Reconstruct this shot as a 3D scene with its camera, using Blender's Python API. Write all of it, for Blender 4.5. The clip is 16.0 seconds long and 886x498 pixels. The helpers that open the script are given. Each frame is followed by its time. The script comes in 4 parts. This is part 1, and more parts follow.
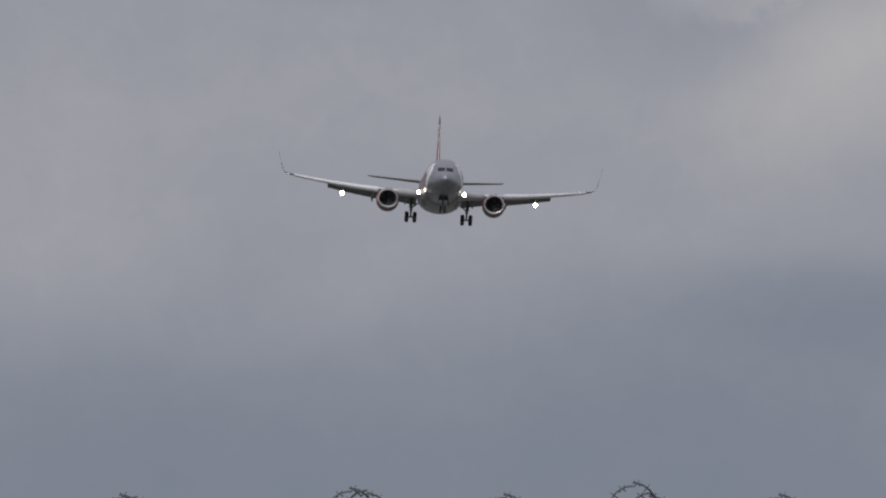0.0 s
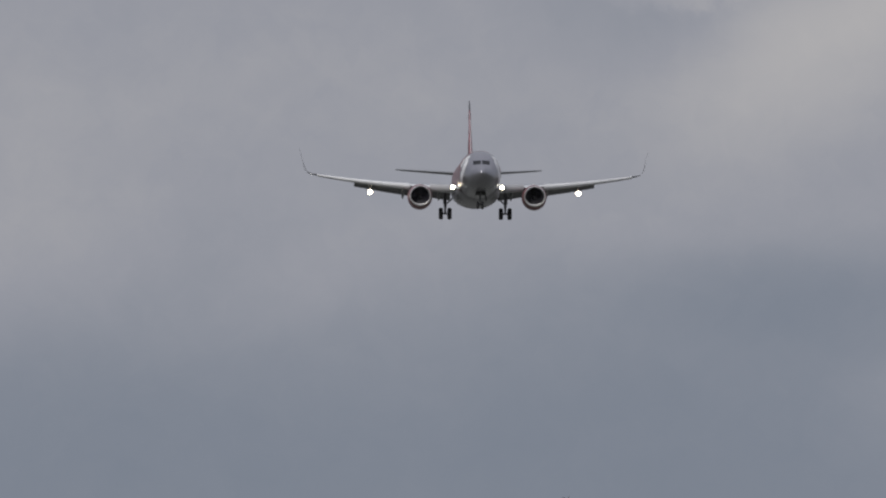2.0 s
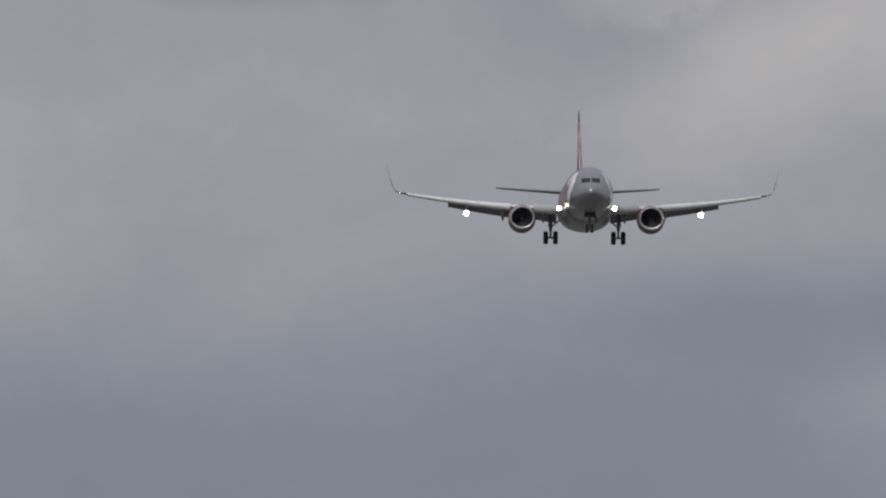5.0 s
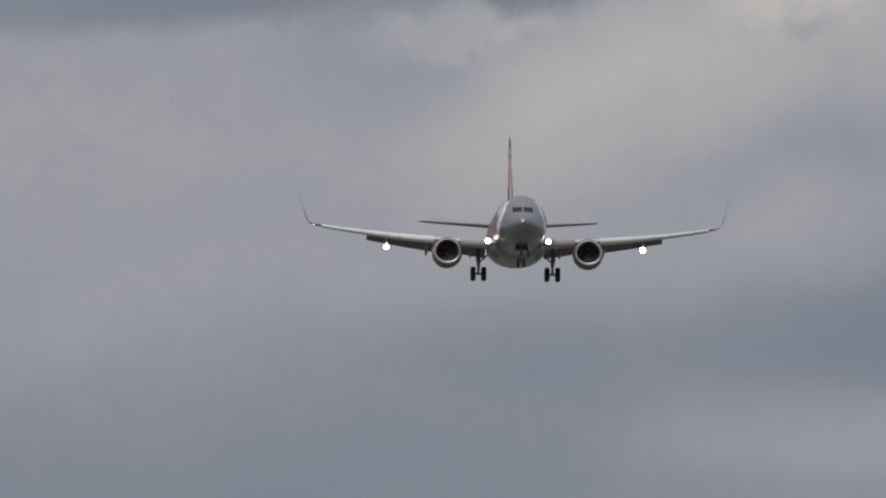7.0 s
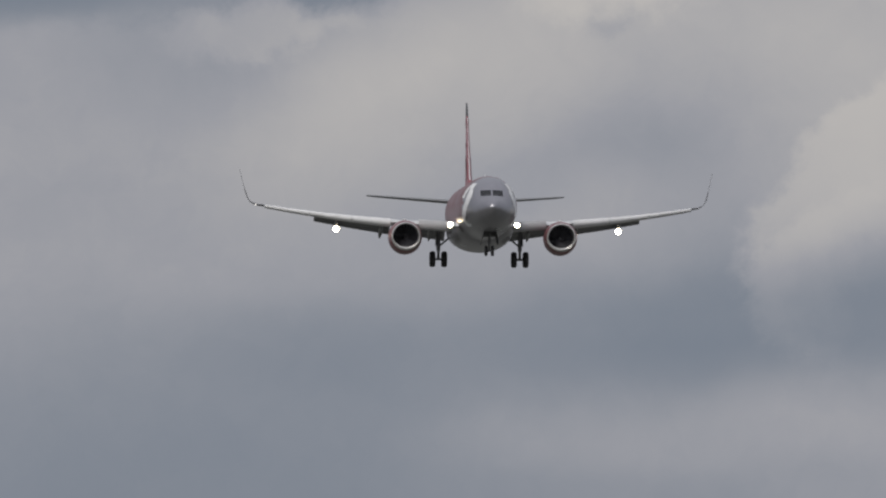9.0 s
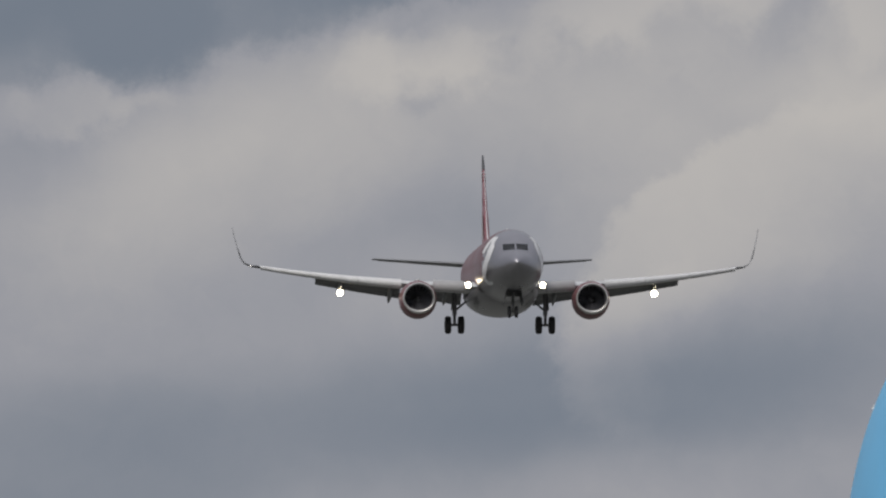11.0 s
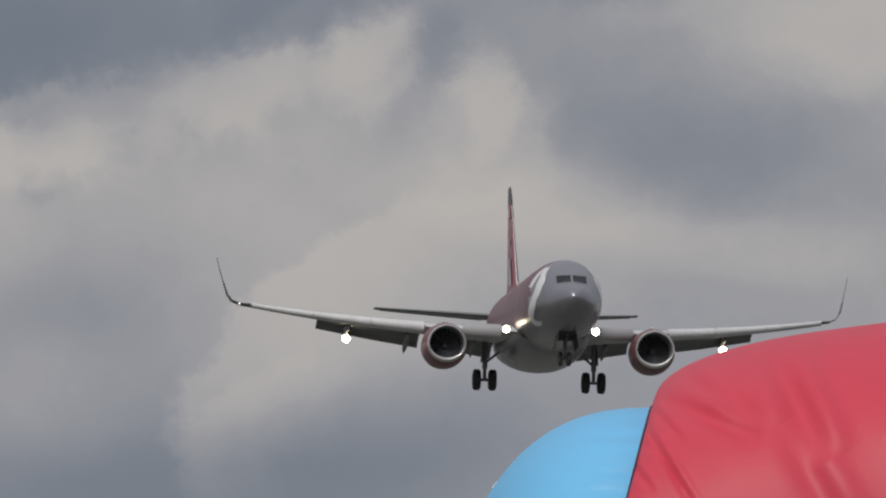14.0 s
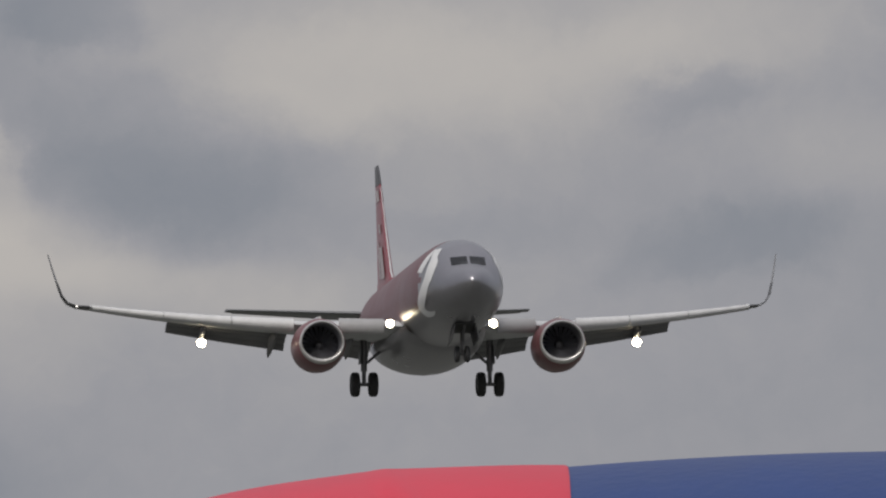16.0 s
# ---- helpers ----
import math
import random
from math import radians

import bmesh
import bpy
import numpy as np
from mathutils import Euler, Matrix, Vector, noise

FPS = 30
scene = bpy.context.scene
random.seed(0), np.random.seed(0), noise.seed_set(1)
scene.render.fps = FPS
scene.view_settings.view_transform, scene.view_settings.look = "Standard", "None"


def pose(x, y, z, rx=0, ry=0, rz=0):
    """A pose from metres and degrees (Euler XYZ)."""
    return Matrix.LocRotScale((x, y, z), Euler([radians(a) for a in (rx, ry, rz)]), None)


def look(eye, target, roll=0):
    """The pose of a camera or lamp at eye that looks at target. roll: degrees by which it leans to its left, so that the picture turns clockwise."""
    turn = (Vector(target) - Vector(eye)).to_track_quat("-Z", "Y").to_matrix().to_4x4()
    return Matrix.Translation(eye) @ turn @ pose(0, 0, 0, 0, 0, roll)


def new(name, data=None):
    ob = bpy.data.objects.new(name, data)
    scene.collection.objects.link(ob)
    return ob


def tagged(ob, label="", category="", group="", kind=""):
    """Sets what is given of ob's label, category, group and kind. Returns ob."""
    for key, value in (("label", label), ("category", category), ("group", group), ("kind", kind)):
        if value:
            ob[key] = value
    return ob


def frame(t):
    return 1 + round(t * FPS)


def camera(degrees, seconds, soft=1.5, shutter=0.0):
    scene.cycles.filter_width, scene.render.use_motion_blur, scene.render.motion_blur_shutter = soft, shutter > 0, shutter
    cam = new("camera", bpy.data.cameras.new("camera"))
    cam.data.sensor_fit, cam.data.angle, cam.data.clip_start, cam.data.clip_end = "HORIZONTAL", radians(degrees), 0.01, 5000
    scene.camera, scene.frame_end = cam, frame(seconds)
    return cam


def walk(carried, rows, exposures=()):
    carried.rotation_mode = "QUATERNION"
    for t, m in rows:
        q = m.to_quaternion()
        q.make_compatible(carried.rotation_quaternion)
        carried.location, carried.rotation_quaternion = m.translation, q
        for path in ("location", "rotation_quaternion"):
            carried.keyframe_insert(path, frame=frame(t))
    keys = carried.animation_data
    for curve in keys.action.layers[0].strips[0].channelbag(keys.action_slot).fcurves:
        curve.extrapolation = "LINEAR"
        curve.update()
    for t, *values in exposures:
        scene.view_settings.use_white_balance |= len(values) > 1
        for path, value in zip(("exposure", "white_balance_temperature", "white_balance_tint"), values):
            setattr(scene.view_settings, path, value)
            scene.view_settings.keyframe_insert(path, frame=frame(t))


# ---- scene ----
from math import atan2, cos, pi, sin, sqrt, tan

# ---- camera: a long hand-held lens that follows an airliner on final approach ----
cam = camera(2.5225, 16.0, soft=2.2)


def view(dx, z, az, el):
    """The camera's pose at dx, z; az degrees to the right of +y, el degrees up."""
    a, e = radians(az), radians(el)
    way = Vector((sin(a) * cos(e), cos(a) * cos(e), sin(e)))
    eye = Vector((dx, 0, z))
    return look(eye, eye + way * 100)


# slow changes of exposure and white balance
EXPOSURES = [(0, 0.0, 6340, 10), (4.5, 0.02, 6410, 10), (8, 0.05, 6520, 9), (9.5, 0.08, 6530, 9), (12, 0.0, 6560, 9), (13.5, -0.02, 6590, 9), (14.5, -0.10, 6610, 9), (15, -0.15, 6640, 9), (15.5, -0.02, 6670, 9), (16, 0.03, 6690, 9)]

walk(cam, [
    (0, view(0.000, 1.600, 3.9787, 3.5095)),
    (0.5, view(0.000, 1.600, 3.9552, 3.6096)),
    (1, view(0.000, 1.600, 3.9993, 3.6681)),
    (1.5, view(0.000, 1.600, 4.0167, 3.6077)),
    (2, view(0.000, 1.600, 4.1793, 3.5565)),
    (2.5, view(0.000, 1.600, 4.4891, 3.6464)),
    (3, view(0.000, 1.600, 4.5992, 3.8037)),
    (3.5, view(0.000, 1.600, 4.6366, 3.7274)),
    (4, view(0.000, 1.600, 4.5060, 3.7377)),
    (4.5, view(0.000, 1.600, 4.4264, 3.7019)),
    (4.7, view(0.000, 1.600, 4.3554, 3.7073)),
    (5.22, view(0.000, 1.600, 4.5113, 3.7475)),
    (5.75, view(0.000, 1.600, 4.6744, 3.7892)),
    (6.28, view(0.000, 1.600, 4.8430, 3.8321)),
    (6.8, view(0.000, 1.600, 5.0152, 3.8757)),
    (7, view(0.000, 1.600, 5.0721, 3.9102)),
    (7.5, view(0.000, 1.600, 5.3083, 3.9604)),
    (8, view(0.000, 1.600, 5.4120, 3.9794)),
    (8.5, view(0.000, 1.600, 5.6426, 3.9600)),
    (9, view(0.000, 1.600, 5.7095, 3.9840)),
    (9.5, view(0.000, 1.600, 5.7003, 4.1115)),
    (9.7, view(0.000, 1.600, 5.7711, 4.1576)),
    (10.22, view(0.000, 1.600, 5.9834, 4.2039)),
    (10.75, view(0.000, 1.600, 6.2097, 4.2531)),
    (11.28, view(0.000, 1.600, 6.4477, 4.3047)),
    (11.8, view(0.000, 1.715, 6.6945, 4.3518)),
    (12, view(0.000, 1.680, 6.7492, 4.4695)),
    (12.5, view(0.016, 1.615, 6.9692, 4.3949)),
    (13, view(0.047, 1.605, 7.2712, 4.4260)),
    (13.5, view(-0.009, 1.599, 7.2930, 4.5658)),
    (14, view(-0.034, 1.628, 7.5278, 4.6638)),
    (14.5, view(-0.019, 1.558, 7.8952, 4.5642)),
    (15, view(-0.001, 1.594, 8.2770, 4.7324)),
    (15.5, view(-0.077, 1.860, 8.5653, 4.8434)),
    (16, view(-0.105, 1.872, 9.1066, 4.8636)),
], exposures=EXPOSURES)

# ---- node helpers ----
def math_node(tree, op, a, b=None, clamp=False):
    n = tree.nodes.new("ShaderNodeMath")
    n.operation = op
    n.use_clamp = clamp
    for i, v in enumerate((a, b)):
        if v is None:
            continue
        if isinstance(v, (int, float)):
            n.inputs[i].default_value = v
        else:
            tree.links.new(v, n.inputs[i])
    return n.outputs[0]


# ---- the overcast sky: one cloud field, used by the world and by the drifting cloud sheet ----
def cloud_field():
    tree = bpy.data.node_groups.new("cloud_field", "ShaderNodeTree")
    tree.interface.new_socket("Direction", in_out="INPUT", socket_type="NodeSocketVector")
    tree.interface.new_socket("Color", in_out="OUTPUT", socket_type="NodeSocketColor")
    gi, go = tree.nodes.new("NodeGroupInput"), tree.nodes.new("NodeGroupOutput")
    link = tree.links.new
    norm = tree.nodes.new("ShaderNodeVectorMath")
    norm.operation = "NORMALIZE"
    link(gi.outputs[0], norm.inputs[0])
    sep = tree.nodes.new("ShaderNodeSeparateXYZ")
    link(norm.outputs[0], sep.inputs[0])
    az = math_node(tree, "MULTIPLY", math_node(tree, "ARCTAN2", sep.outputs[0], sep.outputs[1]), 180 / pi)
    el = math_node(tree, "MULTIPLY", math_node(tree, "ARCSINE", sep.outputs[2]), 180 / pi)
    flat = tree.nodes.new("ShaderNodeCombineXYZ")
    link(az, flat.inputs[0])
    link(el, flat.inputs[1])

    def warp(source, scale, amount, detail, rough=0.55):
        n = tree.nodes.new("ShaderNodeTexNoise")
        n.inputs["Scale"].default_value = scale
        n.inputs["Detail"].default_value = detail
        n.inputs["Roughness"].default_value = rough
        link(source, n.inputs["Vector"])
        off = tree.nodes.new("ShaderNodeVectorMath")
        off.operation = "SUBTRACT"
        link(n.outputs["Color"], off.inputs[0])
        off.inputs[1].default_value = (0.5, 0.5, 0.5)
        mul = tree.nodes.new("ShaderNodeVectorMath")
        mul.operation = "MULTIPLY_ADD"
        link(off.outputs[0], mul.inputs[0])
        mul.inputs[1].default_value = (amount, amount, 0)
        link(source, mul.inputs[2])
        return mul.outputs[0]

    soft = warp(flat.outputs[0], 2.0, 0.13, 3)
    crisp = warp(soft, 4.5, 0.24, 9, 0.66)
    total = [math_node(tree, "ADD", 0.49, 0.0)]

    def cloud(a, e, wide, high, turn, amount, edge=0.6, billow=False):
        """A soft-edged cloud or gap at azimuth a, elevation e (degrees)."""
        m = tree.nodes.new("ShaderNodeMapping")
        m.vector_type = "TEXTURE"
        m.inputs["Location"].default_value = (a, e, 0)
        m.inputs["Rotation"].default_value = (0, 0, radians(turn))
        m.inputs["Scale"].default_value = (wide, high, 1)
        link(crisp if billow else soft, m.inputs[0])
        d = tree.nodes.new("ShaderNodeVectorMath")
        d.operation = "LENGTH"
        link(m.outputs[0], d.inputs[0])
        r = tree.nodes.new("ShaderNodeMapRange")
        r.interpolation_type = "SMOOTHERSTEP"
        r.inputs["From Min"].default_value = 1 + edge
        r.inputs["From Max"].default_value = 1 - edge
        r.inputs["To Min"].default_value = 0
        r.inputs["To Max"].default_value = amount
        link(d.outputs["Value"], r.inputs["Value"])
        total[0] = math_node(tree, "ADD", total[0], r.outputs["Result"])

    def bank(a, e, wide, high, turn, amount, edge, lit):
        """A rounded bank of cloud, crisp on the side towards lit and fading out on the other."""
        m = tree.nodes.new("ShaderNodeMapping")
        m.vector_type = "TEXTURE"
        m.inputs["Location"].default_value = (a, e, 0)
        m.inputs["Rotation"].default_value = (0, 0, radians(turn))
        m.inputs["Scale"].default_value = (wide, high, 1)
        link(crisp, m.inputs[0])
        d = tree.nodes.new("ShaderNodeVectorMath")
        d.operation = "LENGTH"
        link(m.outputs[0], d.inputs[0])
        side = tree.nodes.new("ShaderNodeVectorMath")
        side.operation = "DOT_PRODUCT"
        link(m.outputs[0], side.inputs[0])
        side.inputs[1].default_value = (*lit, 0)
        values = []
        for source, start, end in ((d.outputs["Value"], 1 + edge, 1 - edge), (side.outputs["Value"], -0.6, 0.75)):
            r = tree.nodes.new("ShaderNodeMapRange")
            r.interpolation_type = "SMOOTHERSTEP"
            r.inputs["From Min"].default_value = start
            r.inputs["From Max"].default_value = end
            link(source, r.inputs["Value"])
            values.append(r.outputs["Result"])
        total[0] = math_node(tree, "ADD", total[0], math_node(tree, "MULTIPLY", math_node(tree, "MULTIPLY", *values), amount))

    # early, even grey sky, darker and bluer low down
    cloud(4.15, 2.87, 2.41, 0.69, 0, -0.40, 0.7)
    cloud(5.24, 3.56, 0.53, 0.21, 8, -0.05, 0.9)
    cloud(3.18, 3.85, 0.35, 0.42, 0, 0.08, 0.9)
    cloud(4.07, 3.73, 0.53, 0.10, 25, 0.06, 0.9)
    cloud(3.99, 4.26, 0.80, 0.21, 0, 0.05, 0.9)
    # the dark gap above the cloud edge
    cloud(4.09, 5.05, 1.16, 0.47, 1, -0.40, 0.14)
    cloud(4.38, 5.02, 0.77, 0.35, 8, -0.12, 0.25, True)
    cloud(5.35, 4.81, 0.24, 0.18, -20, -0.30, 0.4, True)
    cloud(5.60, 4.92, 0.68, 0.19, 12, -0.30, 0.3, True)
    cloud(6.30, 5.15, 0.68, 0.23, 14, -0.30, 0.25, True)
    cloud(6.94, 5.16, 0.31, 0.14, 15, -0.28, 0.35, True)
    cloud(5.00, 4.86, 0.95, 0.25, 6, -0.17, 0.25, True)
    # bright billows along it
    cloud(5.67, 4.36, 0.61, 0.23, 18, 0.24, 0.8)
    cloud(5.94, 4.41, 0.19, 0.14, 30, 0.10, 0.8)
    cloud(6.05, 4.52, 0.68, 0.24, 8, 0.18, 0.7)
    cloud(6.13, 4.69, 0.24, 0.09, 10, 0.20, 0.5, True)
    cloud(5.17, 4.59, 0.27, 0.09, 12, 0.18, 0.5, True)
    cloud(6.15, 4.61, 0.07, 0.05, 20, -0.16, 0.6, True)
    cloud(6.36, 4.71, 0.10, 0.05, 0, -0.14, 0.6, True)
    cloud(6.70, 4.46, 0.42, 0.24, 0, 0.16, 0.8)
    cloud(7.09, 4.95, 0.15, 0.14, 40, 0.22, 0.4, True)
    cloud(6.72, 4.88, 0.24, 0.12, 20, 0.22, 0.5, True)
    cloud(6.30, 4.77, 0.37, 0.14, 12, 0.18, 0.6, True)
    cloud(6.14, 4.76, 0.09, 0.07, 0, -0.12, 0.6, True)
    cloud(7.43, 4.86, 0.10, 0.16, 10, 0.22, 0.5, True)
    cloud(7.27, 5.00, 0.09, 0.10, 0, -0.14, 0.6, True)
    cloud(7.10, 5.03, 0.15, 0.10, 30, 0.18, 0.4, True)
    cloud(7.43, 4.74, 0.19, 0.18, -20, 0.16, 0.4, True)
    cloud(6.89, 4.83, 0.24, 0.14, 10, 0.12, 0.6, True)
    # lower bank with its rounded, lit edge
    bank(7.17, 4.10, 0.68, 0.42, 30, 0.25, 0.09, (-0.4, 0.9))
    bank(6.86, 3.86, 0.33, 0.25, 20, 0.12, 0.14, (-0.8, 0.5))
    cloud(7.04, 4.07, 0.35, 0.19, 10, 0.08, 0.8)
    cloud(6.30, 3.94, 0.29, 0.18, 20, -0.10, 0.8)
    cloud(6.10, 4.32, 0.51, 0.24, 15, -0.20, 0.8)
    # right-hand gaps and lighter streaks
    cloud(7.99, 4.79, 0.45, 0.23, -12, -0.17, 0.6, True)
    cloud(8.04, 4.74, 0.39, 0.13, -10, -0.08, 0.7, True)
    cloud(8.07, 4.65, 0.35, 0.16, -10, -0.04, 0.7, True)
    cloud(7.51, 4.56, 0.45, 0.10, -8, 0.18, 0.7)
    cloud(8.11, 4.43, 0.42, 0.08, -3, 0.15, 0.7)
    cloud(8.63, 5.07, 0.48, 0.18, 0, 0.24, 0.7, True)
    cloud(9.63, 5.18, 0.42, 0.13, 5, 0.14, 0.7, True)
    cloud(9.63, 4.58, 0.32, 0.10, 10, -0.18, 0.7, True)
    cloud(9.51, 4.98, 0.18, 0.08, 15, -0.12, 0.6, True)
    cloud(7.74, 5.22, 0.21, 0.11, 0, -0.22, 0.5, True)
    cloud(9.98, 4.81, 0.24, 0.13, 0, 0.12, 0.8)
    cloud(8.90, 4.37, 0.97, 0.24, 0, 0.10, 0.9)
    # low layers
    cloud(5.22, 3.64, 0.58, 0.16, -4, -0.05, 0.9)
    cloud(5.62, 3.63, 0.72, 0.12, -4, -0.07, 0.9)
    cloud(5.30, 3.68, 0.32, 0.13, 0, -0.08, 0.8)
    cloud(6.57, 3.65, 0.58, 0.07, 2, -0.16, 0.8)
    cloud(6.30, 3.42, 0.68, 0.10, 0, 0.10, 0.7)
    cloud(5.91, 3.31, 0.35, 0.13, 5, 0.07, 0.8)
    cloud(6.39, 3.77, 0.68, 0.12, 4, -0.18, 0.9)
    cloud(6.99, 3.70, 0.68, 0.10, -3, -0.06, 0.9)
    cloud(5.94, 4.05, 0.32, 0.21, 0, 0.12, 0.9)
    cloud(8.16, 4.93, 0.32, 0.10, 0, 0.10, 0.8)
    cloud(6.71, 3.71, 0.68, 0.18, 6, -0.16, 0.9)
    cloud(5.70, 4.22, 0.42, 0.24, 10, -0.14, 0.9)
    cloud(8.82, 5.19, 0.97, 0.19, 0, 0.12, 0.9)
    cloud(7.63, 4.41, 0.18, 0.27, 0, 0.10, 0.8)
    cloud(6.42, 4.08, 0.40, 0.24, 0, 0.10, 0.9)
    cloud(6.58, 4.44, 0.40, 0.18, 0, 0.10, 0.9)
    cloud(5.98, 4.43, 0.42, 0.26, 8, -0.16, 0.9)
    cloud(6.39, 3.87, 0.84, 0.19, 0, -0.17, 0.9)
    cloud(7.15, 3.90, 0.51, 0.19, 0, -0.18, 0.9)
    cloud(5.53, 3.86, 0.48, 0.29, 0, -0.10, 0.9)
    cloud(5.83, 4.10, 0.48, 0.39, 0, 0.07, 0.9)
    cloud(7.46, 4.61, 0.42, 0.24, 0, 0.09, 0.9)
    cloud(6.63, 4.40, 0.40, 0.24, 0, -0.07, 0.9)
    cloud(6.48, 4.83, 0.26, 0.19, 0, -0.05, 0.9)
    cloud(7.11, 4.29, 0.32, 0.32, 0, 0.05, 0.9)
    cloud(7.74, 4.67, 0.32, 0.14, 15, -0.05, 0.7, True)
    cloud(9.19, 5.02, 0.26, 0.14, 20, 0.08, 0.6, True)
    cloud(8.78, 4.59, 0.35, 0.08, 5, -0.08, 0.7, True)
    cloud(5.73, 3.98, 0.42, 0.32, 0, 0.07, 0.9)
    cloud(5.57, 4.37, 0.42, 0.18, 10, 0.06, 0.8)
    cloud(6.51, 4.30, 0.29, 0.26, 0, -0.08, 0.9)
    # broad veils, lighter and darker
    cloud(6.25, 4.20, 0.9, 0.3, 0, 0.04, 0.9)
    cloud(8.75, 5.00, 0.9, 0.3, 0, 0.08, 0.9)
    cloud(5.50, 3.40, 0.9, 0.3, 0, -0.07, 0.9)
    cloud(6.25, 5.00, 0.35, 0.25, 0, -0.22, 0.9)
    cloud(5.00, 4.60, 0.35, 0.25, 0, -0.11, 0.9)
    cloud(5.25, 3.80, 0.35, 0.25, 0, 0.09, 0.9)
    cloud(6.75, 4.60, 0.9, 0.3, 0, 0.05, 0.9)
    cloud(7.25, 5.20, 0.35, 0.25, 0, -0.15, 0.9)
    cloud(9.75, 4.40, 0.9, 0.3, 0, -0.08, 0.9)
    cloud(3.25, 3.40, 0.35, 0.25, 0, -0.07, 0.9)
    # fine mottling
    for scale, amount in ((1.1, 0.08), (3.6, 0.16), (11.0, 0.10)):
        n = tree.nodes.new("ShaderNodeTexNoise")
        n.inputs["Scale"].default_value = scale
        n.inputs["Detail"].default_value = 8
        n.inputs["Roughness"].default_value = 0.6
        link(crisp, n.inputs["Vector"])
        bump = math_node(tree, "MULTIPLY", math_node(tree, "SUBTRACT", n.outputs["Fac"], 0.5), amount)
        total[0] = math_node(tree, "ADD", total[0], bump)
    # soften the extremes
    curve = math_node(tree, "TANH", math_node(tree, "MULTIPLY", math_node(tree, "SUBTRACT", total[0], 0.5), 2.0))
    total[0] = math_node(tree, "ADD", math_node(tree, "MULTIPLY", curve, 0.5), 0.5)
    ramp = tree.nodes.new("ShaderNodeValToRGB")
    ramp.color_ramp.interpolation = "LINEAR"
    e = ramp.color_ramp.elements
    e[0].position, e[0].color = 0.0, (0.160, 0.190, 0.238, 1)
    e[1].position, e[1].color = 1.0, (0.505, 0.480, 0.458, 1)
    mid = e.new(0.5)
    mid.color = (0.306, 0.311, 0.344, 1)
    link(total[0], ramp.inputs[0])
    link(ramp.outputs[0], go.inputs[0])
    return tree


CLOUDS = cloud_field()

# ---- world: overcast daylight, brighter overhead ----
SUN_ELEVATION, SUN_ROTATION = radians(37), radians(205)
world = bpy.data.worlds.new("overcast_sky")
scene.world = world
world.use_nodes = True
wt = world.node_tree
wt.nodes.clear()
coord = wt.nodes.new("ShaderNodeTexCoord")
field = wt.nodes.new("ShaderNodeGroup")
field.node_tree = CLOUDS
wt.links.new(coord.outputs["Generated"], field.inputs[0])
sky = wt.nodes.new("ShaderNodeTexSky")
sky.sky_type = "NISHITA"
sky.sun_disc = False
sky.sun_elevation, sky.sun_rotation = SUN_ELEVATION, SUN_ROTATION
dim = wt.nodes.new("ShaderNodeVectorMath")
dim.operation = "SCALE"
dim.inputs["Scale"].default_value = 0.06
wt.links.new(sky.outputs[0], dim.inputs[0])
wsep = wt.nodes.new("ShaderNodeSeparateXYZ")
wt.links.new(coord.outputs["Generated"], wsep.inputs[0])
lift = wt.nodes.new("ShaderNodeMapRange")
lift.inputs["From Min"].default_value = 0.1
lift.inputs["From Max"].default_value = 1.0
lift.inputs["To Min"].default_value = 1.0
lift.inputs["To Max"].default_value = 2.0
wt.links.new(wsep.outputs[2], lift.inputs["Value"])
bright = wt.nodes.new("ShaderNodeVectorMath")
bright.operation = "SCALE"
wt.links.new(field.outputs[0], bright.inputs[0])
wt.links.new(lift.outputs["Result"], bright.inputs["Scale"])
mix = wt.nodes.new("ShaderNodeMix")
mix.data_type = "RGBA"
mix.inputs[0].default_value = 0.15
wt.links.new(bright.outputs[0], mix.inputs[6])
wt.links.new(dim.outputs[0], mix.inputs[7])
back = wt.nodes.new("ShaderNodeBackground")
wt.links.new(mix.outputs[2], back.inputs[0])
wout = wt.nodes.new("ShaderNodeOutputWorld")
wt.links.new(back.outputs[0], wout.inputs[0])

sun_data = bpy.data.lights.new("sun", "SUN")
sun_data.energy, sun_data.angle, sun_data.color = 1.7, radians(16), (1.0, 0.96, 0.9)
sun = new("sun", sun_data)
sun.matrix_world = look((0, 0, 300), Vector((0, 0, 300)) - Vector((
    sin(SUN_ROTATION) * cos(SUN_ELEVATION), cos(SUN_ROTATION) * cos(SUN_ELEVATION), sin(SUN_ELEVATION))))


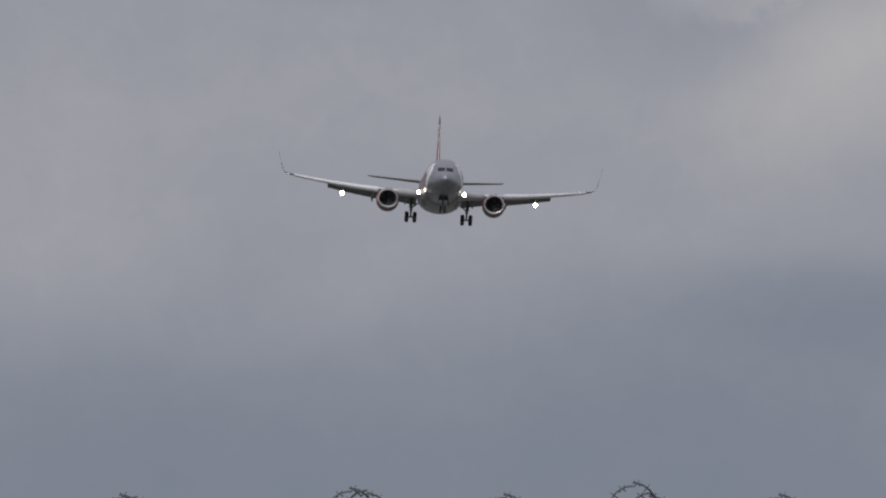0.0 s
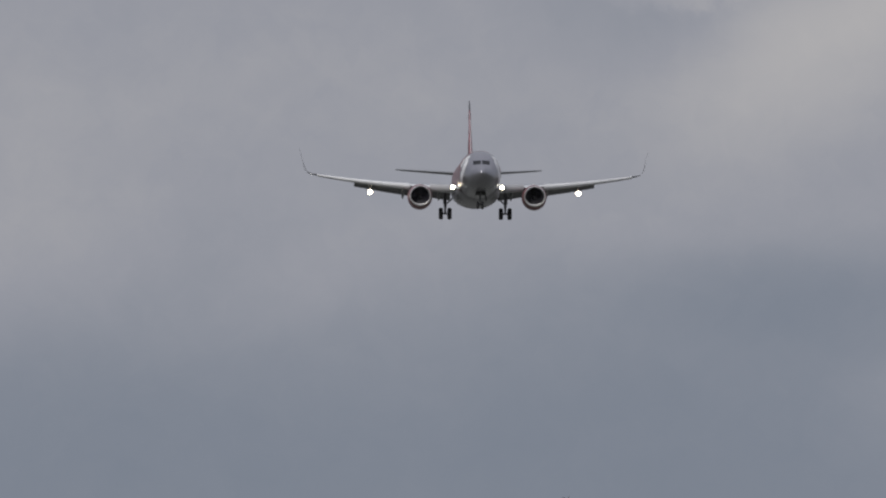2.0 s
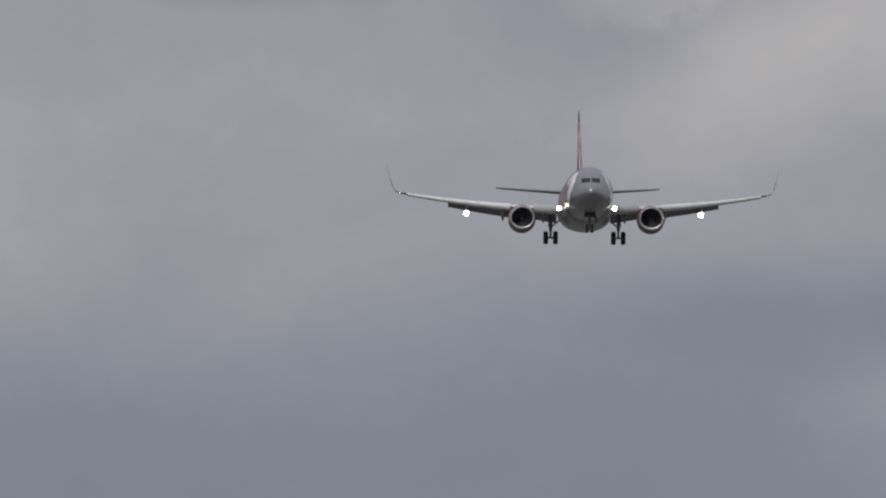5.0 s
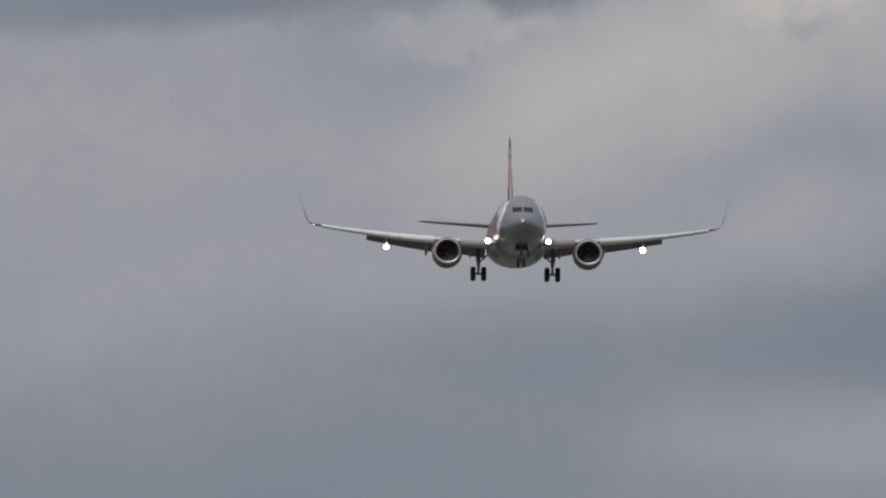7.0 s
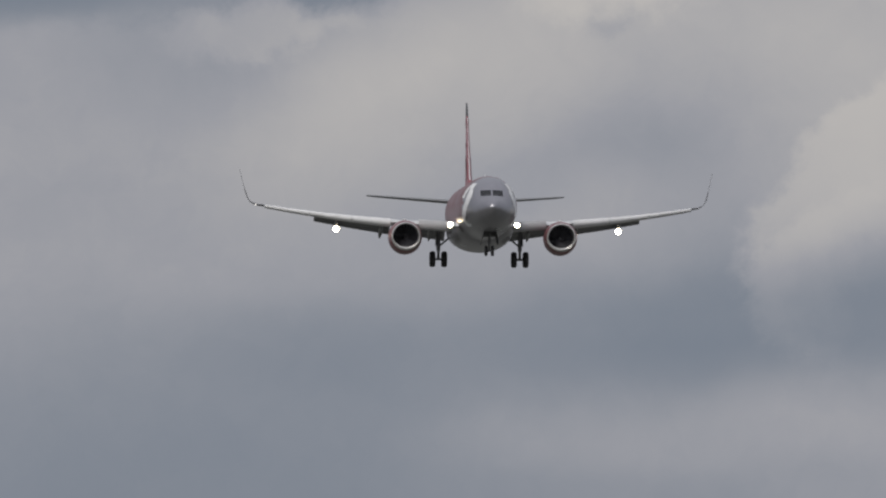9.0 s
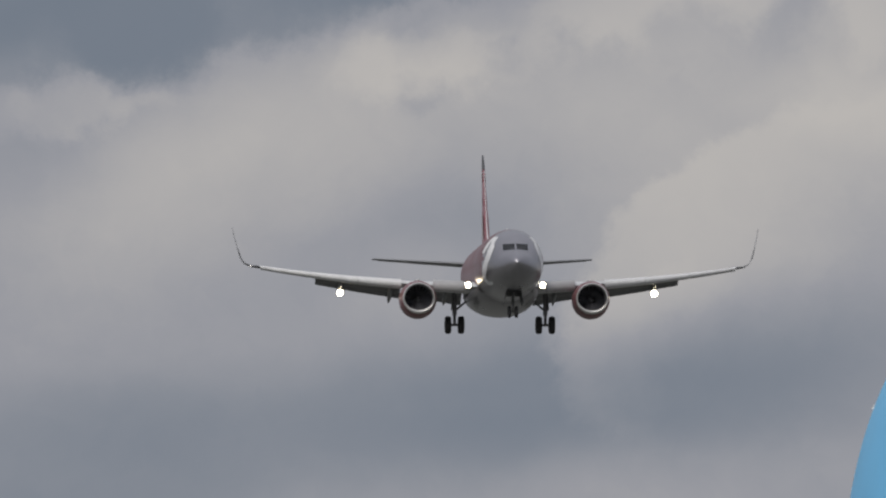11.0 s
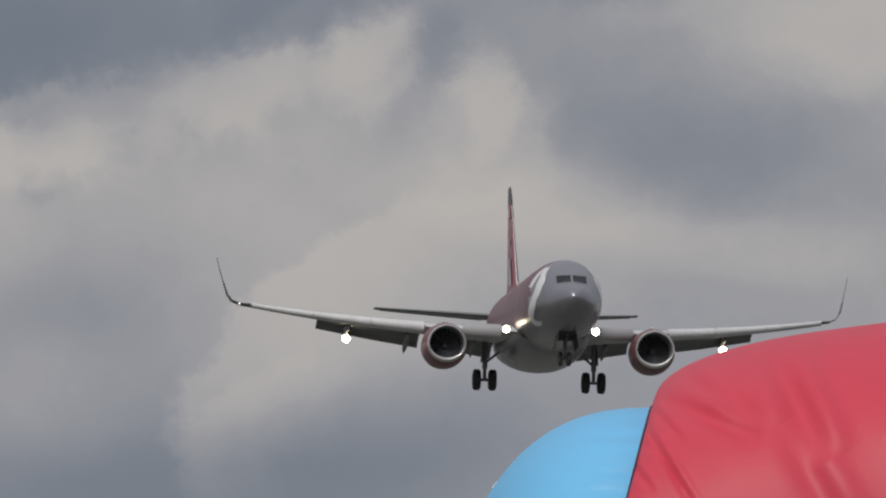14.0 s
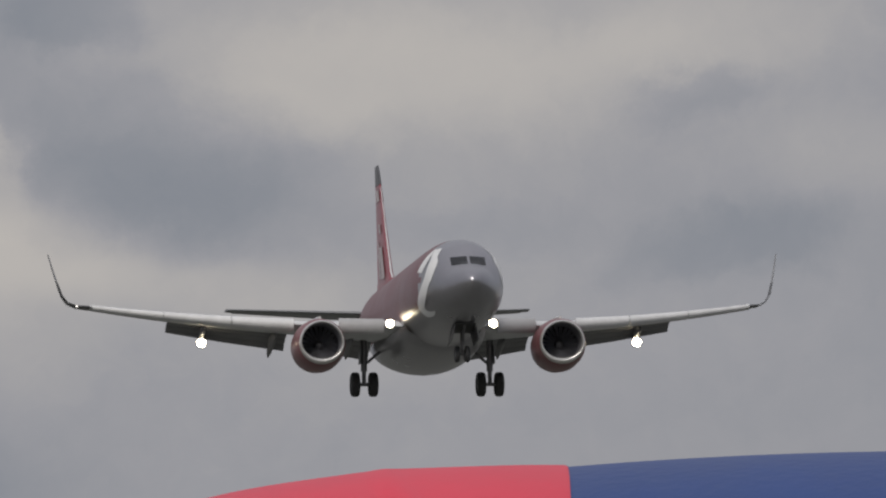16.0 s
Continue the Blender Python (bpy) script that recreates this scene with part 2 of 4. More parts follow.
# ---- materials ----
def surface(name, colour, rough=0.5, metal=0.0, grain=0.0, grain_scale=4.0, stain=0.0, stain_scale=0.6,
            bump=0.0, bump_scale=20.0, coat=0.0, streak=(1, 1, 1)):
    mat = bpy.data.materials.new(name)
    mat.use_nodes = True
    t = mat.node_tree
    b = t.nodes["Principled BSDF"]
    b.inputs["Base Color"].default_value = (*colour, 1)
    b.inputs["Roughness"].default_value = rough
    b.inputs["Metallic"].default_value = metal
    b.inputs["Coat Weight"].default_value = coat
    b.inputs["Coat Roughness"].default_value = 0.2
    tc = t.nodes.new("ShaderNodeTexCoord")
    mp = t.nodes.new("ShaderNodeMapping")
    mp.inputs["Scale"].default_value = streak
    t.links.new(tc.outputs["Object"], mp.inputs[0])
    value = None
    for amount, scale in ((grain, grain_scale), (stain, stain_scale)):
        if not amount:
            continue
        n = t.nodes.new("ShaderNodeTexNoise")
        n.inputs["Scale"].default_value = scale
        n.inputs["Detail"].default_value = 4
        t.links.new(mp.outputs[0], n.inputs["Vector"])
        v = math_node(t, "MULTIPLY", math_node(t, "SUBTRACT", n.outputs["Fac"], 0.5), amount * 2)
        value = v if value is None else math_node(t, "ADD", value, v)
    if value is not None:
        hsv = t.nodes.new("ShaderNodeHueSaturation")
        hsv.inputs["Color"].default_value = (*colour, 1)
        t.links.new(math_node(t, "ADD", value, 1.0), hsv.inputs["Value"])
        t.links.new(hsv.outputs[0], b.inputs["Base Color"])
        t.links.new(math_node(t, "ADD", math_node(t, "MULTIPLY", value, 0.4), rough, True), b.inputs["Roughness"])
    if bump:
        n = t.nodes.new("ShaderNodeTexNoise")
        n.inputs["Scale"].default_value = bump_scale
        n.inputs["Detail"].default_value = 3
        t.links.new(mp.outputs[0], n.inputs["Vector"])
        bp = t.nodes.new("ShaderNodeBump")
        bp.inputs["Strength"].default_value = bump
        bp.inputs["Distance"].default_value = 0.02
        t.links.new(n.outputs["Fac"], bp.inputs["Height"])
        t.links.new(bp.outputs[0], b.inputs["Normal"])
    return mat


def glowing(name, colour, strength):
    mat = bpy.data.materials.new(name)
    mat.use_nodes = True
    t = mat.node_tree
    t.nodes.clear()
    em = t.nodes.new("ShaderNodeEmission")
    em.inputs[0].default_value = (*colour, 1)
    em.inputs[1].default_value = strength
    out = t.nodes.new("ShaderNodeOutputMaterial")
    t.links.new(em.outputs[0], out.inputs[0])
    return mat


SILVER = surface("silver_paint", (0.335, 0.330, 0.357), 0.30, 0.8, 0.08, 3.0, 0.16, 0.5, coat=0.25)
RED_PAINT = surface("red_paint", (0.145, 0.045, 0.054), 0.40, 0.05, 0.10, 3.0, 0.2, 0.5, coat=0.2)
WHITE_PAINT = surface("white_paint", (0.78, 0.78, 0.78), 0.35, 0, 0.04, 3.0, 0.08, 0.7, coat=0.3)
WING_GREY = surface("wing_grey_paint", (0.56, 0.57, 0.585), 0.42, 0, 0.08, 2.0, 0.15, 0.5, streak=(1, 0.2, 1))
SLAT_METAL = surface("pale_slat_paint", (0.64, 0.64, 0.65), 0.42, 0.0, 0.10, 4.0, 0.25, 0.9)
LE_FLAP = surface("leading_flap_grey_paint", (0.36, 0.36, 0.37), 0.45, 0, 0.10, 4.0, 0.2, 0.9)
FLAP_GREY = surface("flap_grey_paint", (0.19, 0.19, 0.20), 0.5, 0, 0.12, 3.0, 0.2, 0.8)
LIP_METAL = surface("polished_inlet_metal", (0.62, 0.61, 0.60), 0.34, 0.7, 0.05, 5.0, 0.1, 1.0)
FAN_DARK = surface("fan_titanium", (0.26, 0.26, 0.29), 0.4, 0.5, 0.2, 6.0)
DUCT = surface("dark_inlet_duct", (0.22, 0.22, 0.24), 0.5, 0.2, 0.15, 5.0)
TYRE = surface("tyre_rubber", (0.032, 0.032, 0.034), 0.75, 0, 0.2, 12.0, bump=0.2)
STEEL = surface("gear_steel", (0.22, 0.22, 0.23), 0.4, 0.7, 0.15, 8.0)
BAY = surface("dark_bay_grey", (0.06, 0.06, 0.062), 0.8, 0, 0.2, 4.0)
GLASS = surface("cockpit_glass", (0.012, 0.013, 0.016), 0.22, 0, 0.1, 3.0)
TAIL_GREY = surface("tailplane_grey_paint", (0.20, 0.205, 0.215), 0.45, 0, 0.08, 2.0, 0.15, 0.6)
DARK_TIP = surface("dark_tip_paint", (0.085, 0.085, 0.09), 0.4, 0, 0.1, 3.0)
WINGLET = surface("winglet_grey_paint", (0.31, 0.312, 0.325), 0.4, 0, 0.1, 3.0, 0.15, 0.8)
LAMP = glowing("landing_light_glass", (1.0, 0.86, 0.62), 22.0)
PVC_BLUE = surface("light_blue_pvc", (0.17, 0.55, 0.90), 0.52, 0, 0.03, 9.0, 0.07, 1.3, bump=0.05, bump_scale=26, coat=0.03)
PVC_RED = surface("red_nylon", (0.66, 0.052, 0.090), 0.52, 0, 0.04, 11.0, 0.08, 1.4, bump=0.04, bump_scale=30)
PVC_NAVY = surface("dark_blue_nylon", (0.025, 0.058, 0.20), 0.5, 0, 0.05, 11.0, 0.14, 2.2, bump=0.2, bump_scale=18)
PIPING = surface("dark_seam_tape", (0.06, 0.012, 0.022), 0.7, 0, 0.2, 30.0)
# white of the small glints along the light blue edge
GLINT_WHITE = surface("glint_white", (0.75, 0.75, 0.74), 0.6, 0, 0.1, 30.0)
GALVANISED = surface("galvanised_wire", (0.10, 0.10, 0.105), 0.6, 0.4, 0.2, 30.0)
GRASS = surface("airfield_grass", (0.105, 0.107, 0.094), 0.9, 0, 0.3, 0.8, 0.25, 0.03, bump=0.6, bump_scale=3)
FEATHER = surface("dark_feathers", (0.02, 0.02, 0.022), 0.8, 0, 0.2, 40.0)

# ---- backdrop: a sheet of cloud far behind, that drifts with the wind ----
sheet_mat = bpy.data.materials.new("drifting_cloud")
sheet_mat.use_nodes = True
st = sheet_mat.node_tree
st.nodes.clear()
s_tc = st.nodes.new("ShaderNodeTexCoord")
s_group = st.nodes.new("ShaderNodeGroup")
s_group.node_tree = CLOUDS
st.links.new(s_tc.outputs["Object"], s_group.inputs[0])
s_em = st.nodes.new("ShaderNodeEmission")
st.links.new(s_group.outputs[0], s_em.inputs[0])
s_out = st.nodes.new("ShaderNodeOutputMaterial")
st.links.new(s_em.outputs[0], s_out.inputs[0])


def grid_mesh(bm, points, close_u=False, close_v=False):
    """Quads over a grid of points, a list of rows."""
    rows = [[bm.verts.new(p) for p in row] for row in points]
    nu, nv = len(rows), len(rows[0])
    for i in range(nu if close_u else nu - 1):
        for j in range(nv if close_v else nv - 1):
            a, b = rows[i], rows[(i + 1) % nu]
            bm.faces.new((a[j], b[j], b[(j + 1) % nv], a[(j + 1) % nv]))
    return rows


def mesh_object(name, bm, material, smooth=True):
    me = bpy.data.meshes.new(name)
    bmesh.ops.remove_doubles(bm, verts=bm.verts, dist=0.0004)
    bmesh.ops.recalc_face_normals(bm, faces=bm.faces)
    bm.to_mesh(me)
    bm.free()
    for m in material if isinstance(material, (list, tuple)) else [material]:
        me.materials.append(m)
    if smooth:
        me.polygons.foreach_set("use_smooth", [True] * len(me.polygons))
        me.set_sharp_from_angle(angle=radians(38))
    return new(name, me)


def part(name, bm, material, parent, label="", smooth=True):
    ob = mesh_object(name, bm, material, smooth)
    ob.parent = parent
    if label:
        ob["label"] = label
    return ob


bm = bmesh.new()
grid_mesh(bm, [[(4600 * sin(radians(a)) * cos(radians(e)), 4600 * cos(radians(a)) * cos(radians(e)), 4600 * sin(radians(e)))
                for e in np.linspace(-0.6, 14, 24)] for a in np.linspace(-14, 26, 60)])
cloud_sheet = mesh_object("backdrop", bm, sheet_mat)
tagged(cloud_sheet, "grey overcast cloud with brighter billowing edges drifting past", "sky", kind="structure")

# ---- ground: one sheet of grass out to the horizon ----
bm = bmesh.new()
radii = [0, 4, 12, 30, 60, 100, 200, 450, 1000, 2200, 4900]
grid_mesh(bm, [[(r * cos(a), r * sin(a), 0.0) for a in np.linspace(0, 2 * pi, 49)] for r in radii])
ground = mesh_object("ground", bm, GRASS)
tagged(ground, "flat mown grass of the airfield's surroundings", "grass", kind="structure")


# ---- shapes ----
def revolve(bm, profile, centre, axis="y", segments=24, squash=None):
    """profile: (along, radius). squash(along, angle) scales the radius."""
    rows = []
    for d, r in profile:
        row = []
        for k in range(segments):
            a = 2 * pi * k / segments
            s = squash(d, a) if squash else 1.0
            u, v = r * cos(a) * s, r * sin(a) * s
            p = {"y": (u, d, v), "x": (d, u, v), "z": (u, v, d)}[axis]
            row.append(Vector(centre) + Vector(p))
        rows.append(row)
    grid_mesh(bm, rows, close_v=True)


def tube(bm, a, b, r, r2=None, segments=10):
    a, b = Vector(a), Vector(b)
    w = (b - a).normalized()
    u = w.cross(Vector((0.3, 0.1, 1))).normalized()
    v = w.cross(u)
    rows = [[p + (u * cos(t) + v * sin(t)) * q for t in (2 * pi * k / segments for k in range(segments))]
            for p, q in ((a, 0.0001), (a, r), (b, r2 or r), (b, 0.0001))]
    grid_mesh(bm, rows, close_v=True)


def slab(bm, corners, thick, normal):
    """A plate over four corners, thick along normal, with a bevelled rim."""
    n = Vector(normal).normalized()
    c = [Vector(p) for p in corners]
    mid = sum(c, Vector()) / len(c)
    rows = []
    for inset, h in ((1.0, -1), (0.0, -0.6), (0.0, 0.6), (1.0, 1)):
        rows.append([p + (mid - p) * (0.04 * inset) + n * (h * thick / 2) for p in c])
    vs = grid_mesh(bm, rows, close_v=True)
    bm.faces.new(vs[0])
    bm.faces.new(vs[-1])


# ---- the airliner: its own space has the nose at the origin, +y aft, z up ----
SECTIONS = [  # station, half width, top, bottom
    (0.00, 0.03, -0.24, -0.30), (0.08, 0.20, -0.06, -0.48), (0.25, 0.38, 0.09, -0.67), (0.55, 0.60, 0.25, -0.90),
    (1.0, 0.86, 0.42, -1.15), (1.45, 1.07, 0.58, -1.35), (1.75, 1.19, 0.83, -1.45), (2.15, 1.33, 1.16, -1.57), (2.7, 1.48, 1.45, -1.70),
    (3.4, 1.61, 1.62, -1.82), (4.3, 1.72, 1.76, -1.92), (5.4, 1.80, 1.84, -1.98), (6.4, 1.83, 1.87, -2.01), (8.0, 1.84, 1.88, -2.01)]


def section(y):
    last = SECTIONS[-1]
    if y < 8.0:
        for a, b in zip(SECTIONS, SECTIONS[1:]):
            if a[0] <= y <= b[0]:
                s = (y - a[0]) / (b[0] - a[0])
                return tuple(a[i] + (b[i] - a[i]) * s for i in (1, 2, 3))
        return SECTIONS[0][1:]
    if y < 20.5:
        return last[1:]
    s = (y - 20.5) / 11.9
    return (1.84 * (1 - s ** 1.9) + 0.12 * s, 1.88 - 0.75 * s ** 2.6, -2.01 + 2.95 * s ** 1.35)


def ring_point(y, angle):
    w, top, low = section(y)
    middle = low + (top - low) * 0.49
    c, s = cos(angle), sin(angle)
    return Vector((w * c, y, middle + (top - middle if s > 0 else middle - low) * s))


def side_x(y, z):
    """Half width of the fuselage at station y and height z."""
    w, top, low = section(y)
    middle = low + (top - low) * 0.49
    h = (z - middle) / ((top - middle) if z > middle else (middle - low))
    return w * sqrt(max(0.0, 1 - h * h))


def nose_y(x, z):
    """Station at which the nose reaches the point x, z as seen from ahead."""
    lo, hi = 0.0, 8.0
    for _ in range(30):
        m = (lo + hi) / 2
        w, top, low = section(m)
        if low < z < top and side_x(m, z) > abs(x):
            hi = m
        else:
            lo = m
    return hi


def fuselage(parent):
    bm = bmesh.new()
    stations = sorted({s[0] for s in SECTIONS} | {0.03, 0.15, 0.4, 0.75, 1.2, 1.6, 1.95, 2.4, 3.05, 3.8, 4.8, 5.9}
                      | {6.4 + 0.35 * k for k in range(5)} | set(np.linspace(8.4, 32.4, 60).round(3)))
    n = 48
    rows = [[ring_point(y, 2 * pi * (k + 0.5) / n) for k in range(n)] for y in stations]
    vs = grid_mesh(bm, rows, close_v=True)
    bm.faces.new(vs[0])
    bm.faces.new(vs[-1])
    bm.normal_update()
    for f in bm.faces:
        c = f.calc_center_median()
        # red from behind the nose to the tail, swept at its fore edge; silver nose and belly
        if c.y > 4.0 + 0.3 * abs(c.z - 0.1) and c.z > -0.95 + max(0, (c.y - 21) * 0.17):
            f.material_index = 1
    body = part("fuselage", bm, [SILVER, RED_PAINT], parent, "silver fuselage with a red upper rear body")
    # belly fairing between the wings
    bm = bmesh.new()
    rows = []
    for y in np.linspace(9.6, 20.4, 20):
        s = sin(pi * (y - 9.6) / 10.8) ** 0.55
        rows.append([Vector((cos(a) * (1.55 + 0.5 * s), y, -1.25 + sin(a) * (0.45 + 0.92 * s)))
                     for a in (pi + pi * k / 20 for k in range(21))])
    grid_mesh(bm, rows)
    part("belly_fairing", bm, SILVER, body)

    # cockpit windows
    def pane(edges, name="cockpit_window"):
        bm2 = bmesh.new()
        (x0, x1, z0, z1, drop) = edges
        pts = []
        for i in range(7):
            x = x0 + (x1 - x0) * i / 6
            fall = drop * ((abs(x) - min(abs(x0), abs(x1))) / max(0.01, abs(abs(x1) - abs(x0))))
            pts.append([Vector((x, nose_y(x, z0 + (z1 - z0) * j / 4 - fall) - 0.015, z0 + (z1 - z0) * j / 4 - fall)) for j in range(5)])
        grid_mesh(bm2, pts)
        part(name, bm2, GLASS, body, "dark cockpit window")
    for s in (-1, 1):
        pane((s * 0.05, s * 0.70, 0.50, 0.86, 0.03))

    # white flash behind the nose, a slanting band with an arm and a hooked foot, on both sides
    def flash(rungs, s, name):
        """rungs: (station, height) of the fore and of the aft edge, from the top down."""
        def smooth(pts, n=6):
            out = []
            for i in range(len(pts) - 1):
                p0, p1, p2, p3 = (Vector(pts[j]) for j in (max(0, i - 1), i, i + 1, min(len(pts) - 1, i + 2)))
                for k in range(n):
                    t = k / n
                    out.append(0.5 * ((2 * p1) + (p2 - p0) * t + (2 * p0 - 5 * p1 + 4 * p2 - p3) * t * t + (3 * p1 - p0 - 3 * p2 + p3) * t ** 3))
            return out + [Vector(pts[-1])]
        bm2 = bmesh.new()
        rows = []
        for fore, aft in zip(smooth([r[0] for r in rungs]), smooth([r[1] for r in rungs])):
            row = []
            for k in range(9):
                c = fore + (aft - fore) * (k / 8)
                row.append(Vector((s * (side_x(c.x, min(c.y, section(c.x)[1] - 0.03)) + 0.012), c.x, c.y)))
            rows.append(row)
        grid_mesh(bm2, rows)
        part(name, bm2, WHITE_PAINT, body, "white curved flash on the fuselage side")
    for s in (-1, 1):
        flash((((3.2, 1.31), (4.08, 1.35)), ((2.75, 0.96), (3.6, 1.08)), ((2.35, 0.6), (3.25, 0.81)), ((2.36, 0.06), (3.27, 0.16)),
               ((2.8, -0.32), (3.6, -0.1)), ((3.33, -0.68), (4.02, -0.34)), ((3.75, -0.86), (4.6, -0.61)), ((4.05, -1.0), (5.0, -0.87)),
               ((4.0, -1.1), (4.9, -1.12)), ((3.8, -1.16), (4.5, -1.33)), ((3.45, -1.2), (3.65, -1.36)), ((3.1, -1.2), (3.14, -1.24))), s, "flash")
        flash((((3.7, 1.1), (4.08, 1.35)), ((3.6, 0.78), (4.41, 0.97)), ((3.84, 0.39), (4.74, 0.48))), s, "flash_arm")
    # nose wheel bay, its shade a dark plate on the belly, and aerials
    bm = bmesh.new()
    slab(bm, [(-0.42, 2.75, -1.735), (0.42, 2.75, -1.735), (0.42, 4.6, -1.955), (-0.42, 4.6, -1.955)], 0.04, (0, -0.1, -1))
    part("nose_wheel_bay", bm, BAY, body)
    bm = bmesh.new()
    slab(bm, [(0, 9.0, 1.86), (0, 9.45, 1.86), (0, 9.5, 2.1), (0, 9.3, 2.1)], 0.03, (1, 0, 0))
    part("aerial", bm, WHITE_PAINT, body)
    return body


def foil(chord, thick, n=12):
    """A closed aerofoil outline: (aft, up) from the leading edge."""
    pts = []
    for k in range(2 * n):
        a = 2 * pi * k / (2 * n)
        x = 0.5 * (1 + cos(a))
        t = thick * chord * (1.48 * sqrt(x) - 0.63 * x - 1.76 * x * x + 1.42 * x ** 3 - 0.508 * x ** 4)
        pts.append((chord * x, (t if a < pi else -t * 0.8)))
    return pts


def loft(bm, stations):
    """stations: (x, y of leading edge, z, chord, thickness, turn of the section about y)."""
    rows = []
    for x, y, z, chord, thick, lean in stations:
        c, s = cos(radians(lean)), sin(radians(lean))
        rows.append([Vector((x - v * s, y + u, z + v * c)) for u, v in foil(chord, thick)])
    vs = grid_mesh(bm, rows, close_v=True)
    bm.faces.new(vs[0])
    bm.faces.new(vs[-1])


def wing_z(x):
    x = abs(x)
    return -1.12 + 0.055 * (x - 1.5) + 0.0055 * (x - 1.5) ** 2


def wing_le(x):
    x = abs(x)
    return 10.6 + (x - 1.6) * 0.62 if x < 5 else 12.71 + (x - 5) * 0.535


def wing_chord(x):
    x = abs(x)
    return 7.2 - (x - 1.6) * 0.78 if x < 5 else 4.55 - (x - 5) * 0.335


def wing(s, parent):
    bm = bmesh.new()
    xs = (1.2, 2.5, 3.8, 5.0, 6.5, 8.0, 9.5, 11.0, 12.4, 13.5)
    loft(bm, [(s * x, wing_le(x), wing_z(x), wing_chord(x), 0.105, s * -7) for x in xs])
    w = part("wing", bm, WING_GREY, parent, "grey swept wing with flaps and slats extended")
    # slats, dropped ahead of the leading edge
    for x0, x1 in ((5.75, 8.1), (8.14, 10.7), (10.74, 13.45)):
        bm = bmesh.new()
        rows = []
        for x in np.linspace(x0, x1, 5):
            y, z, c = wing_le(x), wing_z(x), wing_chord(x)
            row = []
            for k in range(12):
                a = pi * (0.5 + 1.15 * k / 11) - 0.35
                row.append(Vector((s * x, y - 0.16 + 0.10 * c * cos(a) + 0.03, z - 0.05 + 0.062 * c * sin(a))))
            inner = [Vector((p.x, p.y + 0.05, p.z - 0.02)) for p in reversed(row)]
            rows.append(row + inner)
        vs = grid_mesh(bm, rows, close_v=True)
        bm.faces.new(vs[0])
        bm.faces.new(vs[-1])
        part("slat", bm, SLAT_METAL, w, "pale extended leading-edge slat")
    # inboard leading-edge flap, from root to engine
    bm = bmesh.new()
    rows = []
    for x in np.linspace(2.3, 4.0, 4):
        y, z = wing_le(x), wing_z(x)
        rows.append([Vector((s * x, y + 0.10 - 0.42 * sin(a), z - 0.02 + 0.34 * cos(a))) for a in (0.35 + 2.2 * k / 9 for k in range(10))]
                    + [Vector((s * x, y + 0.16 - 0.36 * sin(a), z - 0.02 + 0.30 * cos(a))) for a in (0.35 + 2.2 * k / 9 for k in range(9, -1, -1))])
    vs = grid_mesh(bm, rows, close_v=True)
    bm.faces.new(vs[0])
    bm.faces.new(vs[-1])
    part("leading_edge_flap", bm, LE_FLAP, w, "grey extended leading-edge flap")
    # flaps: three elements on each side of the engine
    for x0, x1, drop in ((2.05, 4.35, 0.24), (5.55, 10.3, 0.46)):
        for k, (aft, low, chord, turn) in enumerate(((-0.55, 0.06, 0.62, 14), (0.0, 0.20, 0.72, 24), (0.60, 0.50, 0.45, 38))):
            bm = bmesh.new()
            rows = []
            for x in (x0, (x0 + x1) / 2, x1):
                f = wing_chord(x) / 4.6 * (drop / 0.62) ** 0.5
                y = wing_le(x) + wing_chord(x) + aft * f - 0.1
                z = wing_z(x) - 0.86 * low * f
                c, q = cos(radians(turn)), sin(radians(turn))
                rows.append([Vector((s * x, y + u * c + v * q, z - u * q + v * c)) for u, v in foil(chord * f * 1.15, 0.15, 7)])
            vs = grid_mesh(bm, rows, close_v=True)
            bm.faces.new(vs[0])
            bm.faces.new(vs[-1])
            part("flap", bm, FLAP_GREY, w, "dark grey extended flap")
    # flap track fairings
    for x, size in ((6.15, 1.0), (8.92, 0.85), (3.1, 0.9)):
        bm = bmesh.new()
        y0 = wing_le(x) + wing_chord(x) * 0.55
        rows = []
        for k in range(13):
            t = k / 12
            r = 0.17 * size * sin(pi * min(1, t * 0.96 + 0.02)) ** 0.6 + 0.01
            z = wing_z(x) - 0.30 * size - 1.0 * size * max(0, t - 0.35) ** 1.3
            rows.append([Vector((s * x + 0.8 * r * cos(a), y0 + 2.75 * size * t, z + 1.3 * r * sin(a))) for a in (2 * pi * i / 12 for i in range(12))])
        vs = grid_mesh(bm, rows, close_v=True)
        bm.faces.new(vs[0])
        bm.faces.new(vs[-1])
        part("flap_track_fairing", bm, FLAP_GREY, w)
    # blended winglet
    bm = bmesh.new()
    path = [(13.5, wing_z(13.5), 0), (13.95, wing_z(13.5) + 0.07, 14), (14.3, wing_z(13.5) + 0.24, 38),
            (14.5, wing_z(13.5) + 0.55, 62), (14.66, wing_z(13.5) + 1.1, 76), (14.82, wing_z(13.5) + 1.75, 78), (14.95, wing_z(13.5) + 2.35, 78)]
    loft(bm, [(s * x, wing_le(13.5) + 0.1 + 0.85 * (x - 13.5) + 0.42 * max(0, z - 0.5), z, 1.6 - 0.40 * k ** 0.62, 0.07, -s * lean)
              for k, (x, z, lean) in enumerate(path)])
    winglet = part("winglet", bm, WINGLET, w, "grey upturned winglet")
    bm = bmesh.new()
    loft(bm, [(s * x, wing_le(13.5) + 0.09 + 0.85 * (x - 13.5) + 0.42 * max(0, z - 0.5), z, 1.64 - 0.40 * k ** 0.62, 0.10, -s * lean)
              for k, (x, z, lean) in enumerate(path[:5])])
